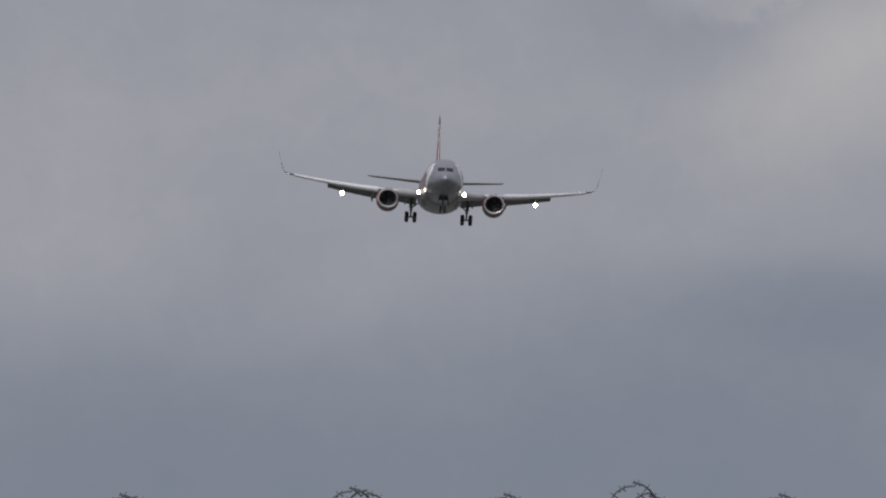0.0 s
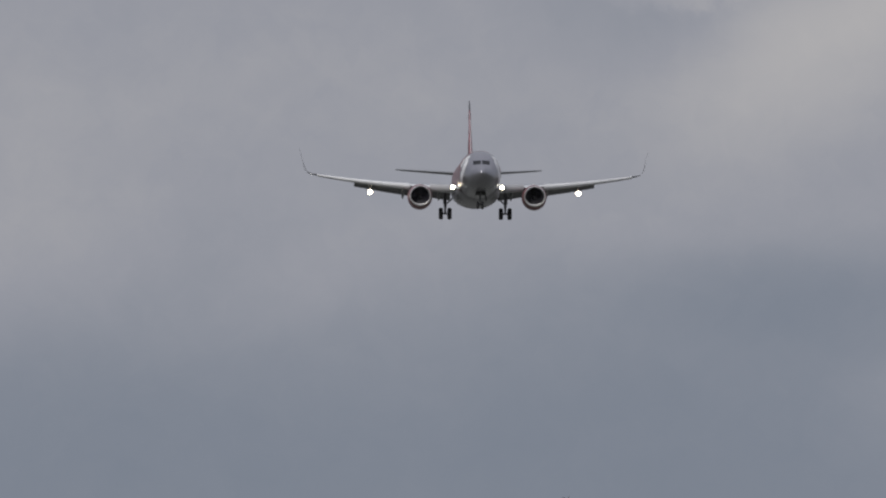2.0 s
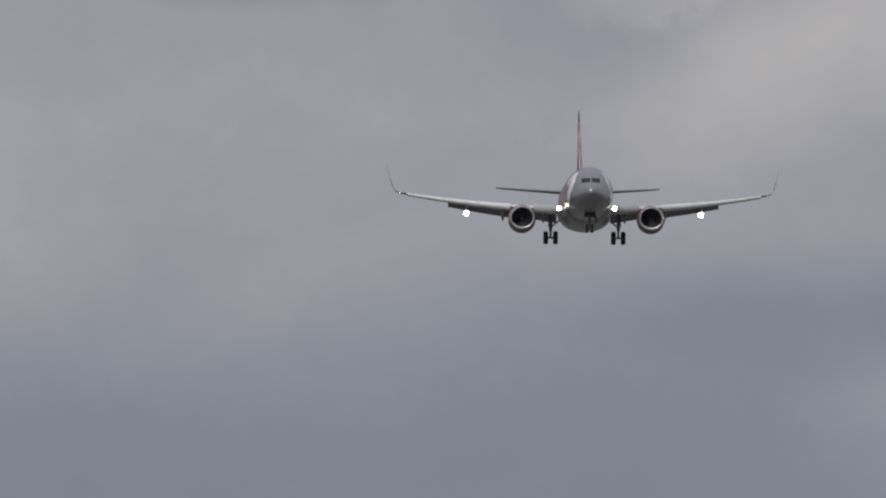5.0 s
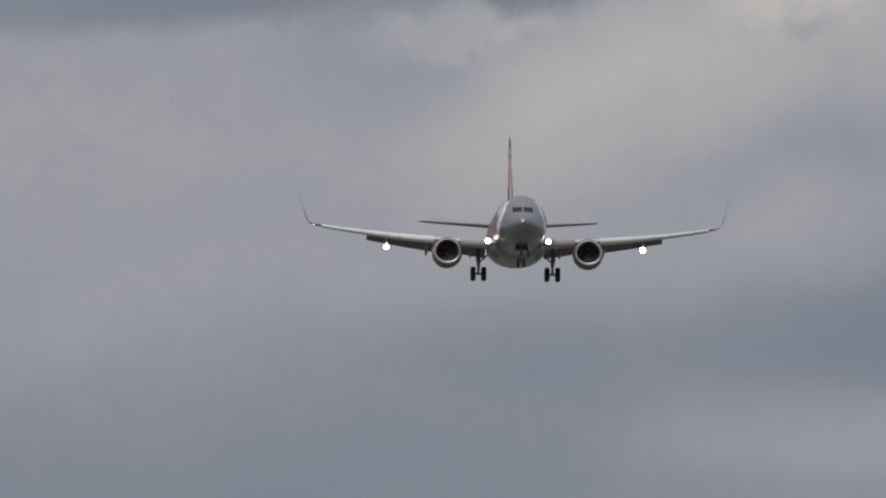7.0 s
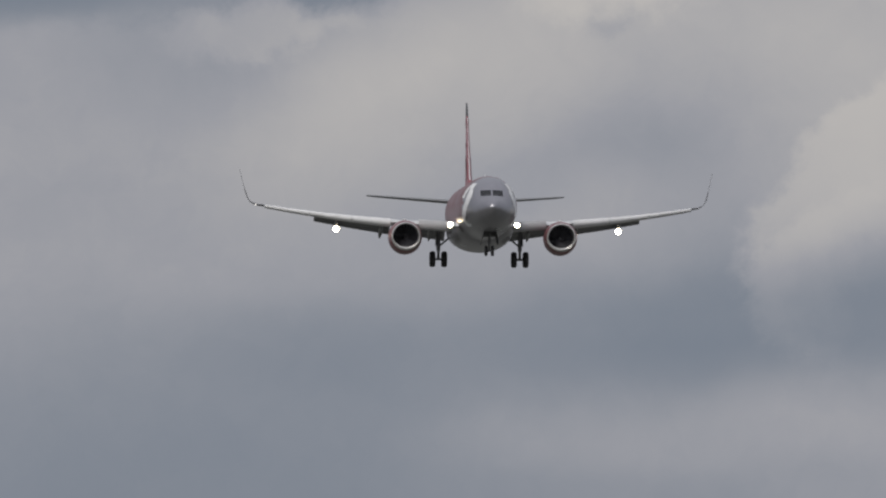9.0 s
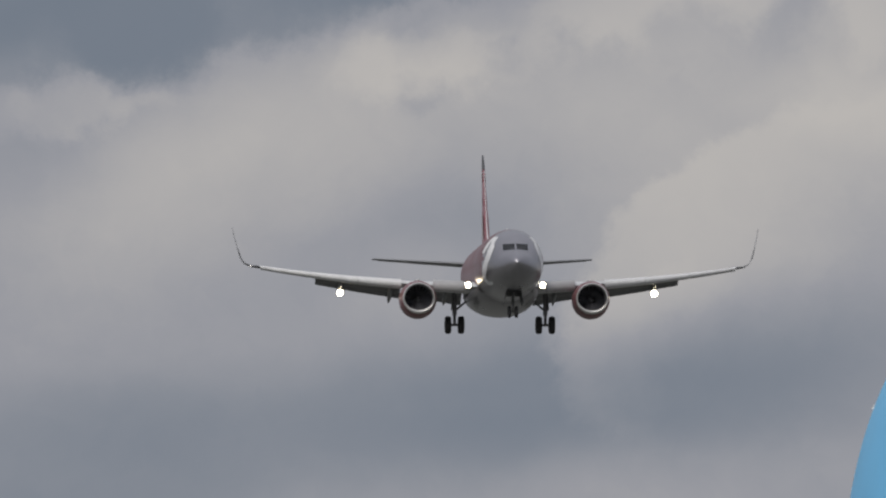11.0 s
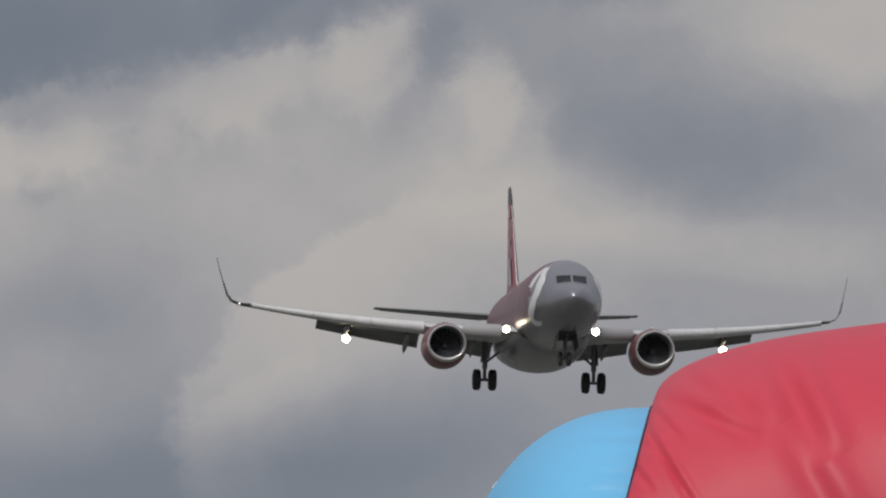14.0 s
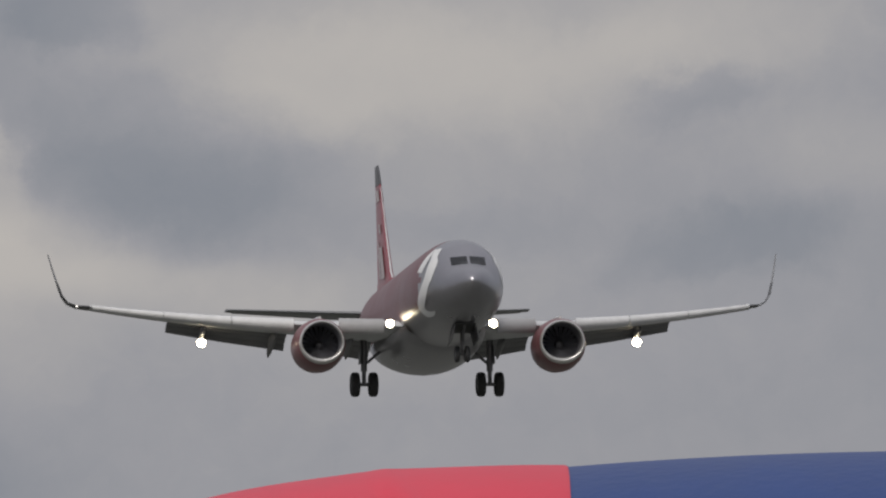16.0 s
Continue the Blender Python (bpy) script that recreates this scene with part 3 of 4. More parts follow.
    part("winglet_root", bm, DARK_TIP, winglet, "dark painted root of the winglet")
    bm = bmesh.new()
    revolve(bm, [(-0.10, 0.004), (-0.06, 0.034), (0.05, 0.034), (0.12, 0.004)], (s * 14.0, wing_le(14.0) + 0.2, wing_z(13.5) + 0.06), segments=10)
    part("navigation_light", bm, glowing("navigation_light_glass", (1.0, 0.95, 0.9), 2.0) if s < 0 else LIP_METAL, w)
    # landing lights: one in the wing root, one hung under the flap track
    for name, centre, r in (("root_landing_light", (s * 2.1, wing_le(2.1) - 0.42, -1.02), 0.14),
                            ("outboard_landing_light", (s * 8.92, wing_le(8.92) + 3.1, -1.1), 0.155)):
        bm = bmesh.new()
        revolve(bm, [(-0.01, r * 1.15), (-0.03, r * 1.22), (0.12, r * 1.2), (0.42, r * 0.6), (0.5, 0.01)], centre, segments=18)
        if "out" in name:
            tube(bm, (centre[0], centre[1] + 0.3, centre[2]), (centre[0], centre[1] + 0.2, wing_z(8.92) - 0.3), 0.06)
        holder = part(name, bm, STEEL, w, "bright landing light")
        bm = bmesh.new()
        revolve(bm, [(-0.05, 0.003), (-0.045, r * 0.6), (-0.02, r * 1.12), (0.0, r * 1.13)], centre, segments=18)
        part("lens", bm, LAMP, holder, "glowing lamp lens")
    return w


def engine(s, parent):
    cx = s * 4.88

    def squash(d, a):
        # flattened under the inlet, deeper under the gearbox
        low = max(0.0, -sin(a)) ** 2
        return 1.0 - 0.07 * low * (1 - min(1.0, max(0.0, d) / 0.7)) + 0.02 * low * min(1.0, max(0.0, d) / 1.3)

    def chin(a):
        return 1.0 - 0.22 * max(0.0, -sin(a)) ** 1.5
    bm = bmesh.new()
    revolve(bm, [(0.10, 0.92), (0.3, 0.98), (0.8, 1.04), (1.6, 1.06), (2.4, 1.0), (3.1, 0.90), (3.12, 0.82), (2.4, 0.80)],
            (cx, 10.3, -1.80), segments=36, squash=squash)
    nacelle = part("engine_nacelle", bm, RED_PAINT, parent, "dull red engine nacelle with a polished inlet")
    nacelle.data.materials[0] = NACELLE
    bm = bmesh.new()
    rows = []
    for k in range(12):
        # the rim rolls from the outer cowl into the duct, with a deep chin
        w = 0.5 + 0.5 * cos(pi * k / 11)
        d = 0.10 - 0.17 * sin(pi * k / 11)
        row = []
        for i in range(36):
            a = 2 * pi * i / 36
            r = 0.92 * squash(d, a) * w + 0.80 * chin(a) * (1 - w)
            row.append(Vector((cx + r * cos(a), 10.3 + d, -1.80 + r * sin(a))))
        rows.append(row)
    grid_mesh(bm, rows, close_v=True)
    part("inlet_lip", bm, LIP_METAL, nacelle, "polished metal inlet lip")
    bm = bmesh.new()
    revolve(bm, [(0.10, 0.80), (0.5, 0.78), (1.0, 0.785), (1.42, 0.79)], (cx, 10.3, -1.80), segments=36,
            squash=lambda d, a: chin(a) + (1 - chin(a)) * min(1, d / 1.2))
    part("inlet_duct", bm, DUCT, nacelle, "dark inlet duct")
    for k in range(22):
        bm = bmesh.new()
        rows = []
        for r in (0.20, 0.45, 0.76):
            a = 2 * pi * k / 22
            tw = 0.10 + 0.12 * r
            row = []
            for u, d in ((-1, 0.10), (0, 0.0), (1, -0.10)):
                b = a + u * tw / max(r, 0.3) * 0.45
                row.append(Vector((cx + r * cos(b), 11.45 + d, -1.80 + r * sin(b))))
            rows.append(row)
        grid_mesh(bm, rows)
        part("fan_blade", bm, FAN_DARK, nacelle)
    bm = bmesh.new()
    revolve(bm, [(0.85, 0.005), (0.95, 0.09), (1.1, 0.17), (1.3, 0.21), (1.4, 0.2)], (cx, 10.3, -1.80), segments=20)
    part("spinner", bm, STEEL, nacelle, "grey fan spinner")
    bm = bmesh.new()
    revolve(bm, [(1.40, 0.78), (1.42, 0.01)], (cx, 10.3, -1.80), segments=24)
    part("fan_backing", bm, BAY, nacelle)
    bm = bmesh.new()
    revolve(bm, [(2.4, 0.79), (3.4, 0.62), (4.3, 0.45), (4.31, 0.38), (3.6, 0.36), (5.0, 0.02)], (cx, 10.3, -1.72), segments=28)
    part("exhaust_cone", bm, STEEL, nacelle)
    bm = bmesh.new()
    rows = []
    for y, z0, z1, t in ((10.95, -0.85, -0.72, 0.06), (12.0, -1.0, -0.66, 0.13), (13.2, -1.15, -0.80, 0.15), (14.6, -1.3, -0.95, 0.1)):
        rows.append([Vector((cx - t, y, z0)), Vector((cx - t, y, z1)), Vector((cx, y - 0.04, z1 + 0.05)), Vector((cx + t, y, z1)), Vector((cx + t, y, z0))])
    vs = grid_mesh(bm, rows, close_v=True)
    bm.faces.new(vs[0])
    bm.faces.new(vs[-1])
    part("pylon", bm, WING_GREY, nacelle, "grey engine pylon")


def wheel(x, y, z, r, width, parent):
    bm = bmesh.new()
    h = width / 2
    revolve(bm, [(-h * 0.7, r * 0.55), (-h * 0.98, r * 0.70), (-h, r * 0.82), (-h * 0.8, r * 0.95), (-h * 0.35, r),
                 (h * 0.35, r), (h * 0.8, r * 0.95), (h, r * 0.82), (h * 0.98, r * 0.70), (h * 0.7, r * 0.55)], (x, y, z), axis="x", segments=28)
    tyre = part("tyre", bm, TYRE, parent, "black tyre")
    bm = bmesh.new()
    revolve(bm, [(-h * 0.6, 0.01), (-h * 0.62, r * 0.25), (-h * 0.5, r * 0.5), (-h * 0.72, r * 0.57), (h * 0.72, r * 0.57), (h * 0.5, r * 0.5), (h * 0.62, r * 0.25), (h * 0.6, 0.01)],
            (x, y, z), axis="x", segments=20)
    part("rim", bm, STEEL, tyre)


def main_gear(s, parent):
    x = s * 2.57
    bm = bmesh.new()
    tube(bm, (x, 15.5, -1.2), (x, 15.5, -2.5), 0.13)
    tube(bm, (x, 15.5, -2.45), (x, 15.5, -3.05), 0.085)
    tube(bm, (x - 0.40, 15.5, -3.03), (x + 0.40, 15.5, -3.03), 0.075)
    gear = part("main_gear_strut", bm, STEEL, parent, "extended main landing gear leg")
    bm = bmesh.new()
    tube(bm, (x, 15.5, -2.25), (x - s * 0.95, 15.6, -1.45), 0.06)
    part("side_brace", bm, STEEL, gear)
    bm = bmesh.new()
    tube(bm, (x, 15.66, -2.35), (x, 15.95, -2.65), 0.04)
    tube(bm, (x, 15.95, -2.65), (x, 15.6, -2.95), 0.04)
    part("torque_link", bm, STEEL, gear)
    bm = bmesh.new()
    slab(bm, [(x + s * 0.14, 15.2, -1.45), (x + s * 0.17, 15.2, -2.2), (x + s * 0.17, 15.8, -2.2), (x + s * 0.14, 15.8, -1.45)], 0.04, (1, 0, 0))
    part("gear_door", bm, FLAP_GREY, gear)
    for d in (-0.37, 0.37):
        wheel(x + d, 15.5, -3.03, 0.50, 0.35, gear)


def nose_gear(parent):
    bm = bmesh.new()
    tube(bm, (0, 3.75, -1.7), (0, 3.98, -2.45), 0.085)
    tube(bm, (0, 3.97, -2.4), (0, 4.05, -2.87), 0.055)
    tube(bm, (-0.25, 4.05, -2.86), (0.25, 4.05, -2.86), 0.05)
    gear = part("nose_gear_strut", bm, STEEL, parent, "extended nose landing gear leg")
    bm = bmesh.new()
    tube(bm, (0, 3.95, -2.35), (0, 3.0, -1.75), 0.05)
    part("drag_brace", bm, STEEL, gear)
    for s in (-1, 1):
        bm = bmesh.new()
        slab(bm, [(s * 0.40, 2.85, -1.72), (s * 0.52, 2.85, -2.38), (s * 0.52, 4.5, -2.5), (s * 0.40, 4.5, -1.92)], 0.035, (1, 0, 0))
        part("nose_gear_door", bm, BAY, gear)
        wheel(s * 0.20, 4.05, -2.86, 0.33, 0.19, gear)


def tail(parent):
    # fin with its dorsal fillet, red with pale lettering bars
    bm = bmesh.new()
    rows = []
    for z, y, chord, t in ((1.55, 24.6, 7.4, 0.055), (2.1, 26.0, 6.0, 0.075), (2.7, 27.05, 4.5, 0.085), (4.0, 28.1, 3.55, 0.085), (5.6, 29.4, 2.4, 0.085), (7.1, 30.55, 1.45, 0.085), (7.42, 30.85, 1.2, 0.05)):
        rows.append([Vector((v, y + u, z)) for u, v in foil(chord, t)])
    vs = grid_mesh(bm, rows, close_v=True)
    bm.faces.new(vs[0])
    bm.faces.new(vs[-1])
    fin = part("tail_fin", bm, RED_PAINT, parent, "red tail fin with pale markings")
    fin.data.materials[0] = FIN_RED
    # pale strip that puts the leading edge's highlight into the colour
    bm = bmesh.new()
    rows = []
    for z, y, chord, t in ((2.4, 26.5, 5.5, 0.083), (2.7, 27.05, 4.5, 0.085), (4.0, 28.1, 3.55, 0.085), (5.6, 29.4, 2.4, 0.085), (6.5, 30.09, 1.83, 0.085)):
        rows.append([Vector((v * 1.03, y + u - 0.015, z)) for u, v in foil(chord, t, 24) if u < 0.015 * chord])
    grid_mesh(bm, rows)
    part("fin_leading_edge", bm, WING_GREY, fin, "leading edge with its pale highlight as colour")
    # dark cap
    bm = bmesh.new()
    rows = [[Vector((v, y + u, z)) for u, v in foil(c, t)] for z, y, c, t in ((6.62, 30.16, 1.82, 0.10), (7.1, 30.53, 1.52, 0.10), (7.43, 30.84, 1.24, 0.07), (7.5, 30.95, 1.0, 0.03))]
    vs = grid_mesh(bm, rows, close_v=True)
    bm.faces.new(vs[-1])
    part("fin_cap", bm, DARK_TIP, fin, "dark fin tip")
    # pale shapes of the operator's mark
    for s in (-1, 1):
        for z0, z1, lead, wide in ((2.5, 3.9, 0.75, 0.9), (2.6, 3.7, 1.9, 0.6), (3.3, 4.2, 1.75, 0.35), (4.5, 4.9, 0.7, 0.5), (5.9, 6.4, 0.3, 1.0)):
            bm = bmesh.new()
            rows = []
            for k in range(5):
                z = z0 + (z1 - z0) * k / 4
                q = (z - 2.7) / 4.4
                y0, c = 27.05 + 3.5 * q, 4.5 - 3.05 * q
                row = []
                for j in range(4):
                    u = lead + wide * j / 3
                    x = max(0.02, u / c)
                    t = 0.085 * c * (1.48 * sqrt(x) - 0.63 * x - 1.76 * x * x + 1.42 * x ** 3 - 0.508 * x ** 4)
                    row.append(Vector((s * (t + 0.012), y0 + u, z)))
                rows.append(row)
            grid_mesh(bm, rows)
            part("mark", bm, PALE_MARK, fin, "pale mark on the fin")
    for s in (-1, 1):
        bm = bmesh.new()
        loft(bm, [(s * x, 27.6 + 0.60 * x, 0.98 + 0.088 * x, 3.35 - 0.34 * x, 0.095, -5 * s) for x in (0.3, 1.2, 2.5, 4.0, 5.4, 6.1, 6.3)])
        tp = part("tailplane", bm, TAIL_GREY, parent, "dark grey tailplane")
        bm = bmesh.new()
        loft(bm, [(s * x, 27.6 + 0.60 * x + (3.35 - 0.34 * x) * 0.72, 0.955 + 0.088 * x, (3.35 - 0.34 * x) * 0.32, 0.11, -5 * s) for x in (1.3, 3.5, 6.0)])
        part("elevator", bm, TAIL_GREY, tp)
    bm = bmesh.new()
    revolve(bm, [(32.2, 0.16), (32.6, 0.13), (33.1, 0.08), (33.15, 0.01)], (0, 0, 1.02), segments=14)
    part("tail_cone", bm, STEEL, parent)


PALE_MARK = surface("faded_pale_paint", (0.50, 0.43, 0.44), 0.45, 0, 0.12, 3.0, 0.3, 1.2)
NACELLE = surface("nacelle_paint", (0.205, 0.085, 0.094), 0.45, 0.1, 0.06, 3.0, 0.15, 0.8, coat=0.2)
FIN_RED = surface("fin_red_paint", (0.28, 0.048, 0.066), 0.42, 0, 0.06, 2.0, 0.15, 0.6, coat=0.4)
aircraft = new("airliner")
tagged(aircraft, "silver and red twin-engine jet airliner landing with gear down", "airplane")
fuselage(aircraft)
for side in (-1, 1):
    wing(side, aircraft)
    engine(side, aircraft)
    main_gear(side, aircraft)
nose_gear(aircraft)
tail(aircraft)


# ---- the inflatable: a big rounded castle roof in coloured panels ----
AZ, DIST, TOP = radians(8.107), 75.0, 1.6 + 75.0 * tan(radians(4.2287))


def ridge(x):
    """Height of the top line above the light blue seam's top."""
    if x < 0:
        r = min(0.9999, -x / 0.86)
        return -1.6 * (1 - (1 - r ** 2.55) ** 0.392)
    if x < 1.683:
        return 0.337 * min(1.0, x) ** 0.38 + 0.006 * sin(x * 5)
    q = x - 1.683
    if q < 1.3:
        return 0.338 + 0.045 * (1 - (1 - min(1, q / 1.3)) ** 2)
    r = min(0.9999, (q - 1.3) / 1.0)
    return 0.383 - 1.8 * (1 - (1 - r ** 2.5) ** 0.4)


def seam_shift(x, drop):
    """How far the panels' lines lean as they run down."""
    f = max(0.0, 1 - abs(x) / 1.9) if x > 0 else max(0.0, 1 + x / 0.86)
    return -f * (0.20 * drop + 0.10 * drop * drop / (1 + drop)) if drop < 3 else -f * (0.6 + 0.225)


def dent(x, z, a, b, wide, deep):
    """A crease from a to b in the panel's plane."""
    a, b, p = Vector(a), Vector(b), Vector((x, z))
    d = b - a
    t = max(0.0, min(1.0, (p - a).dot(d) / d.length_squared))
    gap = p - (a + d * t)
    side = (d.x * gap.y - d.y * gap.x) / d.length
    fade = sin(pi * t) ** 0.7 if 0 < t < 1 else 0.0
    return deep * fade * (math.exp(-(gap.length / wide) ** 2) - 0.6 * math.exp(-((side - wide * 1.3) / wide) ** 2 - (max(0, gap.length - wide * 2) / wide) ** 2))


def panel(name, x0, x1, nx, material, parent, label, creases=(), puff=0.05, proud=0.0):
    bm = bmesh.new()
    rows = []
    for i in range(nx + 1):
        u = i / nx
        x = x0 + (x1 - x0) * u
        top = ridge(x)
        end = min(1.0, max(0.02, (x + 0.862) / 0.86), max(0.02, (3.985 - x) / 1.0))
        depth = 1.25 * (1 - (1 - end) ** 2.2) ** 0.45
        swell = puff * (1 - abs(2 * u - 1) ** 2.5)
        row = []
        for k in range(-24, 141):
            # finer over the front
            th = pi / 2 * k / 24 if k < 0 else pi / 2 * (k / 140) ** 0.9
            h = 1.0
            y = -depth * sin(th) * (1 + 0.10 * cos(th) ** 2)
            z = top - h * (1 - cos(th) ** 0.85 if cos(th) > 0 else 1)
            drop = top - z
            front = max(0.0, sin(th))
            off = swell * front
            for c in creases:
                off -= dent(x, z, *c) * (0.25 + 0.75 * front)
            rough = noise.noise(Vector((x * 2.3, z * 2.3, 7))) * 0.012 + noise.noise(Vector((x * 7, z * 5, 3))) * 0.004
            row.append(Vector((x + seam_shift(x, drop), y - off - rough * front - proud, z + 0.25 * off + 0.3 * proud)))
        low, high = row[-1], row[0]
        for k in range(1, 9):
            row.append(Vector((low.x, low.y - 0.03 * sin(pi * k / 8), low.z + (-TOP - low.z) * k / 8)))
        row.insert(0, Vector((high.x, high.y, -TOP)))
        rows.append(row)
    grid_mesh(bm, rows)
    return part(name, bm, material, parent, label)


castle = new("inflatable_castle")
castle.matrix_basis = Matrix.Translation((DIST * sin(AZ), DIST * cos(AZ), 0)) @ pose(0, 0, 0, 0, 0, -8.107)
tagged(castle, "large inflatable castle with light blue, red and dark blue panels", "inflatable castle")
shell = []
shell.append(panel("light_blue_panel", -0.8595, 0.0, 100, PVC_BLUE, castle, "taut shiny light blue panel",
                   [((-0.12 - 0.16 * ((k * 7) % 5) / 4, -0.085 - 0.075 * k), (0.10 - 0.012 * k, -0.070 - 0.078 * k), 0.020 + 0.004 * (k % 3), 0.012 + 0.005 * (k % 2)) for k in range(6)], 0.02))
shell.append(panel("red_panel", -0.012, 1.683, 190, PVC_RED, castle, "slack creased red fabric panel",
                   [((0.90, 0.31), (1.36, -0.36), 0.05, 0.065), ((1.08, 0.04), (1.28, -0.34), 0.03, 0.030), ((0.42, 0.20), (0.72, -0.30), 0.05, 0.050),
                    ((0.03, 0.00), (0.48, -0.22), 0.035, 0.040), ((0.30, -0.02), (0.48, -0.20), 0.06, 0.035), ((0.10, 0.12), (0.28, -0.04), 0.030, 0.024),
                    ((-0.06, -0.04), (0.30, -0.48), 0.014, 0.022), ((-0.14, -0.14), (0.12, -0.40), 0.012, 0.020), ((-0.16, -0.26), (0.16, -0.62), 0.013, 0.021),
                    ((-0.06, 0.03), (0.20, -0.22), 0.012, 0.018), ((-0.10, -0.09), (0.10, -0.26), 0.010, 0.015), ((-0.2, -0.38), (0.02, -0.60), 0.011, 0.012),
                    ((0.50, -0.10), (0.86, -0.62), 0.05, 0.022), ((1.46, 0.24), (1.58, -0.30), 0.05, 0.010), ((0.62, 0.24), (0.86, -0.30), 0.07, 0.012)], 0.05, 0.008))
shell.append(panel("dark_blue_panel", 1.683, 3.9845, 80, PVC_NAVY, castle, "dark blue fabric panel",
                   (((1.85, 0.28), (2.1, -0.2), 0.05, 0.02),), 0.06))
for ob in shell:
    for v in ob.data.vertices:
        v.co.z += TOP
    ob.data.update()


def seam_tape(x, parent, colour, r):
    bm = bmesh.new()
    pts = []
    for k in range(2, 61):
        th = -pi / 2 + pi * k / 60
        top = ridge(x)
        z = top - (1 - cos(th) ** 0.85 if cos(th) > 0.001 else 1)
        end = min(1.0, max(0.02, (x + 0.862) / 0.86))
        depth = 1.25 * (1 - (1 - end) ** 2.2) ** 0.45
        pts.append(Vector((x + seam_shift(x, top - z), -depth * sin(th) * (1 + 0.10 * cos(th) ** 2), z + TOP)))
    rows = [[p + Vector((cos(a) * r, sin(a) * r * 0.5, sin(a) * r)) for a in (2 * pi * i / 6 for i in range(6))] for p in pts]
    grid_mesh(bm, rows, close_v=True)
    return part("seam_tape", bm, colour, parent, "dark stitched seam")


edge_tape = seam_tape(-0.010, castle, PIPING, 0.005)
edge_tape.data.transform(Matrix.Translation((0, -0.016, 0.003)))
roof_tape = seam_tape(1.684, castle, PVC_NAVY, 0.004)
# added white tabs, standing in for glints along the light blue edge
for x in (-0.60, -0.655, -0.72):
    z = ridge(x) + 0.002
    bm = bmesh.new()
    slab(bm, [(x - 0.006, -0.02, TOP + z - 0.01), (x + 0.014, -0.02, TOP + z + 0.014), (x + 0.010, 0.02, TOP + z + 0.018), (x - 0.010, 0.02, TOP + z - 0.006)], 0.006, (-0.7, 0, 0.7))
    part("edge_glint", bm, GLINT_WHITE, castle, "small white tab for a glint on the edge")

# ---- perimeter fence with coiled barbed wire ----
FD = 60.0
FM = Matrix.Translation((FD * sin(radians(4.0)), FD * cos(radians(4.0)), 0)) @ pose(0, 0, 0, 0, 0, -4.0)
fence = new("security_fence")
fence.matrix_basis = FM
tagged(fence, "tall wire security fence topped with coiled barbed wire", "fence")
COIL = 4.575
for k in range(-2, 3):
    bm = bmesh.new()
    tube(bm, (k * 3.0 + 0.6, 0.04, 0), (k * 3.0 + 0.6, 0.04, COIL - 0.14), 0.035)
    part("post", bm, GALVANISED, fence)
for z in (0.15, 1.5, 2.9, COIL - 0.16):
    bm = bmesh.new()
    tube(bm, (-5.5, 0, z), (6.8, 0, z), 0.008, segments=6)
    part("line_wire", bm, GALVANISED, fence)
bm = bmesh.new()
for k in range(124):
    x = -5.5 + k * 0.1
    tube(bm, (x, -0.015, 0.1), (x, -0.015, COIL - 0.16), 0.003, segments=4)
for k in range(22):
    tube(bm, (-5.5, -0.022, 0.15 + k * 0.195), (6.8, -0.022, 0.15 + k * 0.195), 0.003, segments=4)
part("fence_mesh", bm, GALVANISED, fence, "welded wire mesh")


def coil_loop(x, up, r, twist, parent):
    """One turn of barbed wire with its barbs."""
    bm = bmesh.new()
    pts = []
    for k in range(41):
        a = 2 * pi * k / 40
        pts.append(Vector((x + r * sin(a), twist * (k / 40 - 0.5), COIL + up + r * cos(a) - r)))
    rows = [[p + Vector((cos(b) * 0.0032, sin(b) * 0.003, sin(b) * 0.0032)) for b in (2 * pi * i / 5 for i in range(5))] for p in pts]
    grid_mesh(bm, rows, close_v=True)
    for k in range(1, 40, 3):
        p = pts[k]
        for d in (Vector((0.009, 0.004, 0.011)), Vector((-0.011, 0.004, 0.008))):
            tube(bm, p - d, p + d, 0.0024, 0.001, segments=4)
    part("barbed_coil", bm, GALVANISED, parent, "turn of barbed wire")


for x, up in ((-2.6, -0.03), (-2.1, -0.01), (-1.5, -0.035), (-0.985, -0.036), (-0.30, -0.016), (0.16, -0.035), (0.545, 0.0), (0.98, -0.036),
              (1.5, -0.02), (2.1, -0.01), (2.7, -0.03)):
    coil_loop(x, up, 0.070, 0.2, fence)
    coil_loop(x + 0.05, up - 0.006 if x < 0 else up - 0.03, 0.062, -0.2, fence)


# ---- a small bird that crosses far off ----
SMALL = (0.55, 0.55, 0.55)
bird = new("bird")
tagged(bird, "small dark bird in flight", "bird")
bm = bmesh.new()
revolve(bm, [(-0.11, 0.004), (-0.09, 0.02), (-0.04, 0.035), (0.03, 0.034), (0.09, 0.015), (0.12, 0.004)], (0, 0, 0), axis="x", segments=10)
bmesh.ops.scale(bm, vec=SMALL, verts=bm.verts)
part("body", bm, FEATHER, bird)
for s in (-1, 1):
    bm = bmesh.new()
    slab(bm, [(-0.05, s * 0.02, 0.02), (0.04, s * 0.02, 0.02), (0.06, s * 0.17, 0.04), (0.02, s * 0.17, 0.045)], 0.008, (0, 0, 1))
    bmesh.ops.scale(bm, vec=SMALL, verts=bm.verts)
    part("bird_wing", bm, FEATHER, bird)
bm = bmesh.new()
slab(bm, [(0.08, -0.012, 0.0), (0.08, 0.012, 0.0), (0.16, 0.03, 0.0), (0.16, -0.03, 0.0)], 0.006, (0, 0, 1))
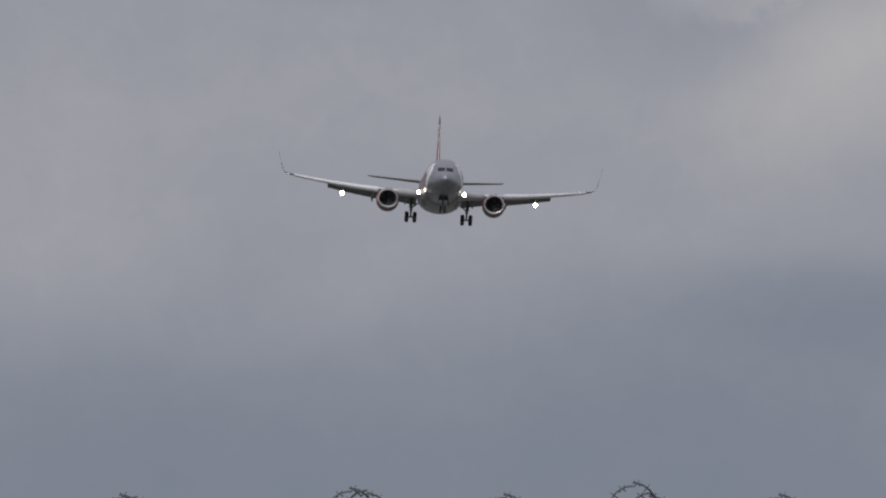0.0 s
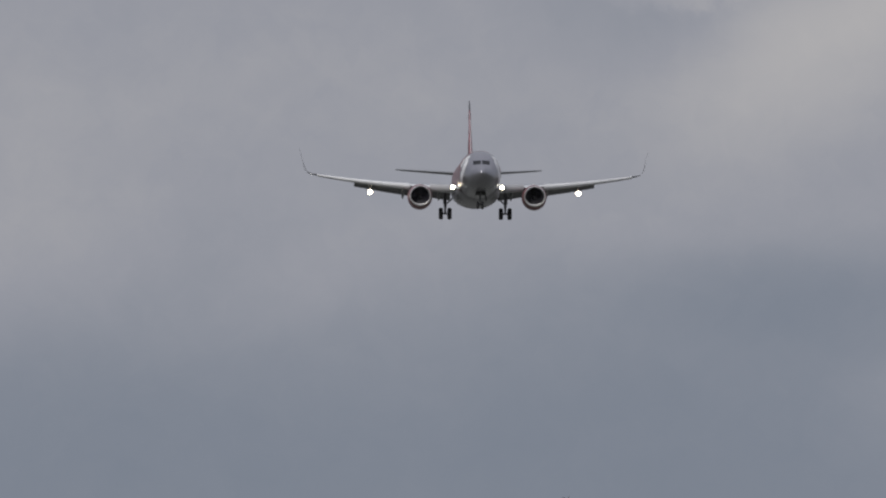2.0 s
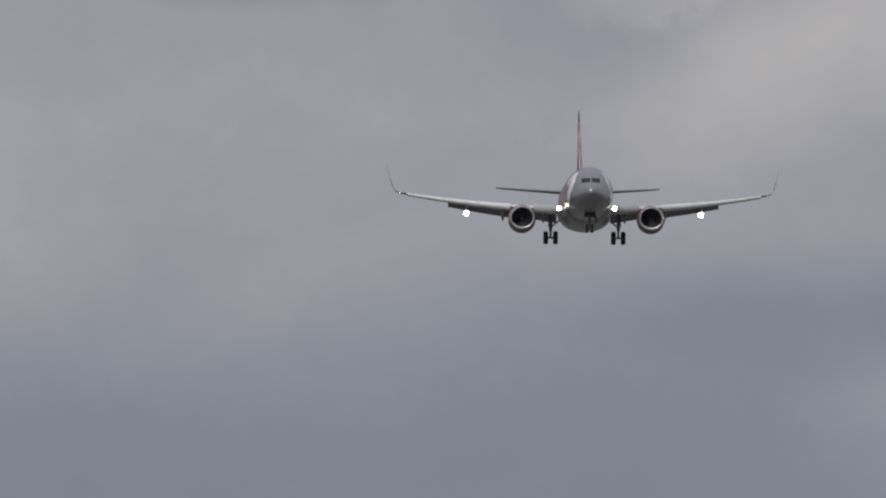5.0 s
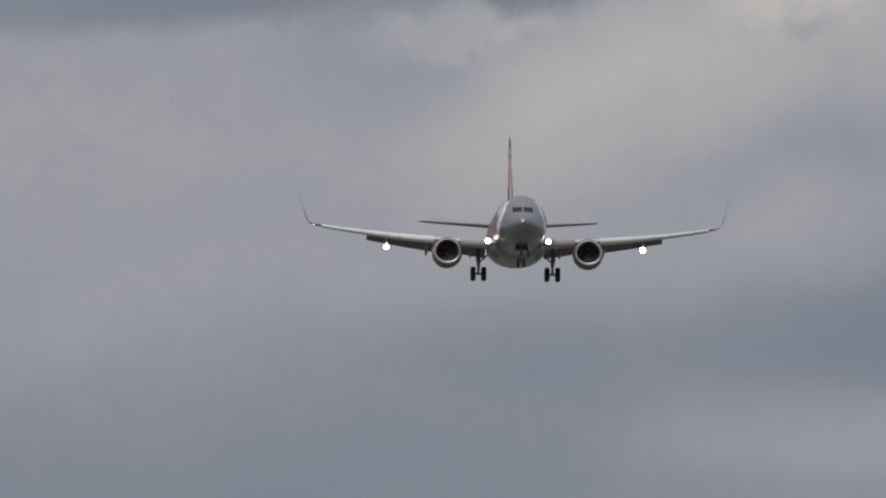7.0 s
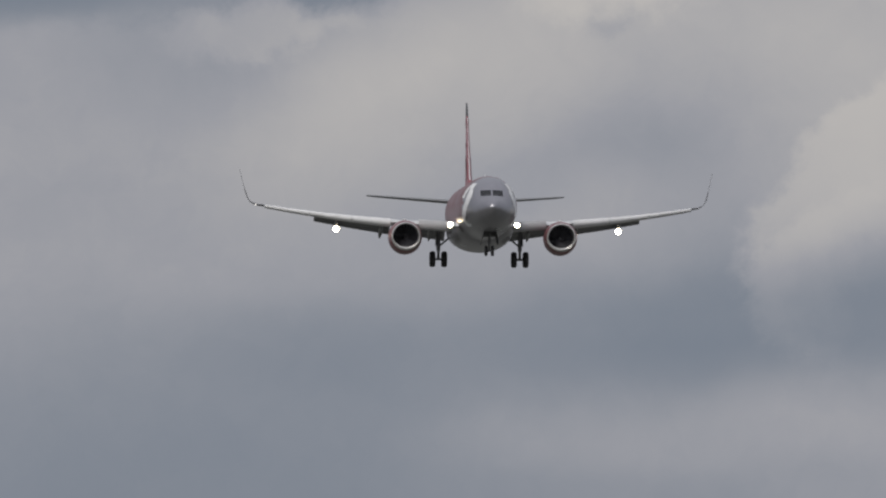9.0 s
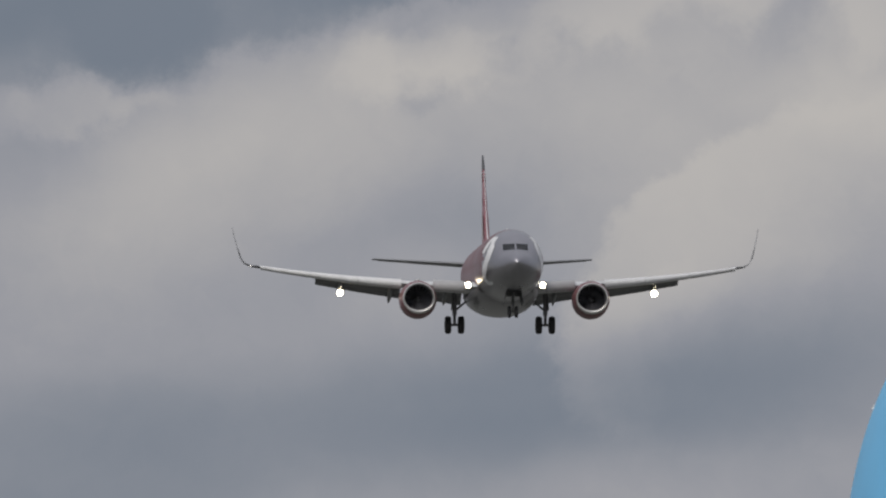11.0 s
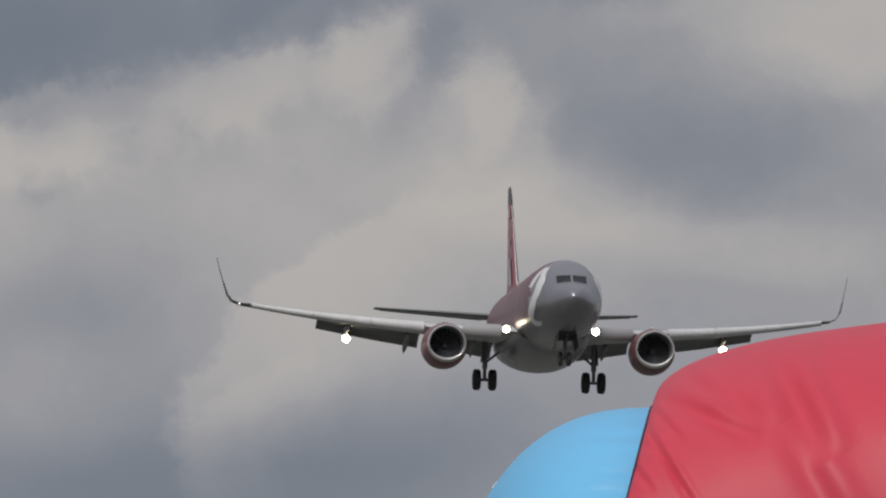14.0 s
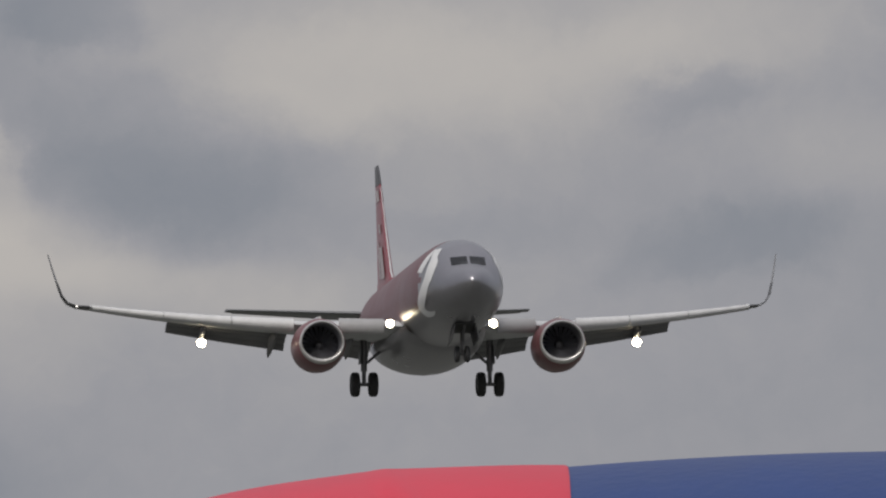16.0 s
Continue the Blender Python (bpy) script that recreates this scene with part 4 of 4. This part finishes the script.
bmesh.ops.scale(bm, vec=SMALL, verts=bm.verts)
part("bird_tail", bm, FEATHER, bird)


# ---- what moves ----
def flight(t, heading, pitch, bank):
    """The airliner on its glide path: 65 m/s over the ground, descending 3 degrees."""
    place = Vector((127.364, 65 * (28.1154 - t), 68.786 + 0.049867 * 65 * (16 - t)))
    return Matrix.Translation(place) @ pose(0, 0, 0, 0, 0, heading) @ pose(0, 0, 0, -pitch) @ pose(0, 0, 0, 0, bank)


def drift(t):
    """The cloud sheet, turned about the viewer as the wind carries it."""
    return Matrix.Translation((0, 0, 1.6)) @ pose(0, 0, 0, 0, 0, -DRIFT_AZ * (t - 8)) @ pose(0, 0, 0, DRIFT_EL * (t - 8))


def bird_at(t):
    a = 4.33 + (3.19 - 4.33) * (t - 1.0) / 0.5
    e = 3.862 + (3.353 - 3.862) * (t - 1.0) / 0.5
    d = 520.0
    p0 = Vector((d * sin(radians(3.8)), d * cos(radians(3.8)), 1.6 + d * tan(radians(3.6))))
    return Matrix.Translation(p0 + Vector((d * radians(a - 3.8), 0, d * radians(e - 3.6)))) @ pose(0, 0, 0, 0, -24, 0)


DRIFT_AZ, DRIFT_EL = 0.038, 0.04


def sag(degrees, drop=0.0):
    """The slack roof fabric turning about the light blue seam and sinking along it."""
    return Matrix.Translation((-0.2 * drop, 0, TOP - drop)) @ pose(0, 0, 0, 0, degrees, 0) @ Matrix.Translation((0, 0, -TOP))


def motions():
    for cloth in (shell[1], shell[2], roof_tape, edge_tape):
        walk(cloth, [(0, sag(0.5, 0.05)), (4, sag(0.0, 0.03)), (8, sag(0.5, 0.06)), (11.8, sag(0.0, 0.065)), (12.5, sag(0.0, 0.07)), (13, sag(0.0, 0.068)),
                     (13.5, sag(0.0, 0.070)), (14, sag(0.0, 0.0)), (14.5, sag(0.6, 0.015)), (15, sag(-1.3, 0.052)), (15.5, sag(-0.8, 0.074)), (16, sag(-0.6, 0.068))])
    walk(cloud_sheet, [(t, drift(t)) for t in range(0, 17, 2)])
    walk(bird, [(t, bird_at(t)) for t in (0, 1, 1.5, 2.5)] + [(3.0, bird_at(3.0)), (16, bird_at(3.5))])
    walk(aircraft, [
        (0, flight(0, -2.15, -0.29, 3.46)),
        (0.5, flight(0.5, -2.48, -0.07, 3.92)),
        (1, flight(1, -2.88, -0.24, 2.80)),
        (1.5, flight(1.5, -2.46, -0.45, 0.34)),
        (2, flight(2, -2.18, -0.89, 0.31)),
        (2.5, flight(2.5, -2.87, -1.20, 3.01)),
        (3, flight(3, -2.55, -1.06, 2.21)),
        (3.5, flight(3.5, -3.05, -0.92, 1.44)),
        (4, flight(4, -2.99, -1.07, 0.28)),
        (4.5, flight(4.5, -3.04, -1.01, -0.62)),
        (4.7, flight(4.7, -2.93, -1.13, -0.13)),
        (5.22, flight(5.22, -2.94, -0.93, 0.58)),
        (5.75, flight(5.75, -2.96, -0.73, 1.30)),
        (6.28, flight(6.28, -2.97, -0.53, 2.01)),
        (6.8, flight(6.8, -2.98, -0.33, 2.72)),
        (7, flight(7, -3.36, -0.67, 0.67)),
        (7.5, flight(7.5, -2.74, -0.17, -0.38)),
        (8, flight(8, -2.94, -0.81, 1.97)),
        (8.5, flight(8.5, -2.65, -1.12, 1.44)),
        (9, flight(9, -2.63, -2.06, 0.31)),
        (9.5, flight(9.5, -2.14, -1.79, 0.31)),
        (9.7, flight(9.7, -2.59, -2.32, 0.98)),
        (10.22, flight(10.22, -2.71, -1.88, 0.55)),
        (10.75, flight(10.75, -2.83, -1.44, 0.11)),
        (11.28, flight(11.28, -2.95, -1.00, -0.32)),
        (11.8, flight(11.8, -3.07, -0.55, -0.75)),
        (12, flight(12, -2.87, -0.59, -0.40)),
        (12.5, flight(12.5, -2.57, -0.40, 0.83)),
        (13, flight(13, -2.40, -0.53, 0.12)),
        (13.5, flight(13.5, -2.20, -0.31, -0.36)),
        (14, flight(14, -1.87, 0.12, 1.36)),
        (14.5, flight(14.5, -1.60, 0.83, 1.95)),
        (15, flight(15, -1.62, 1.12, 0.89)),
        (15.5, flight(15.5, -1.85, 0.96, -0.43)),
        (16, flight(16, -2.03, 0.78, -0.67)),
    ])

motions()
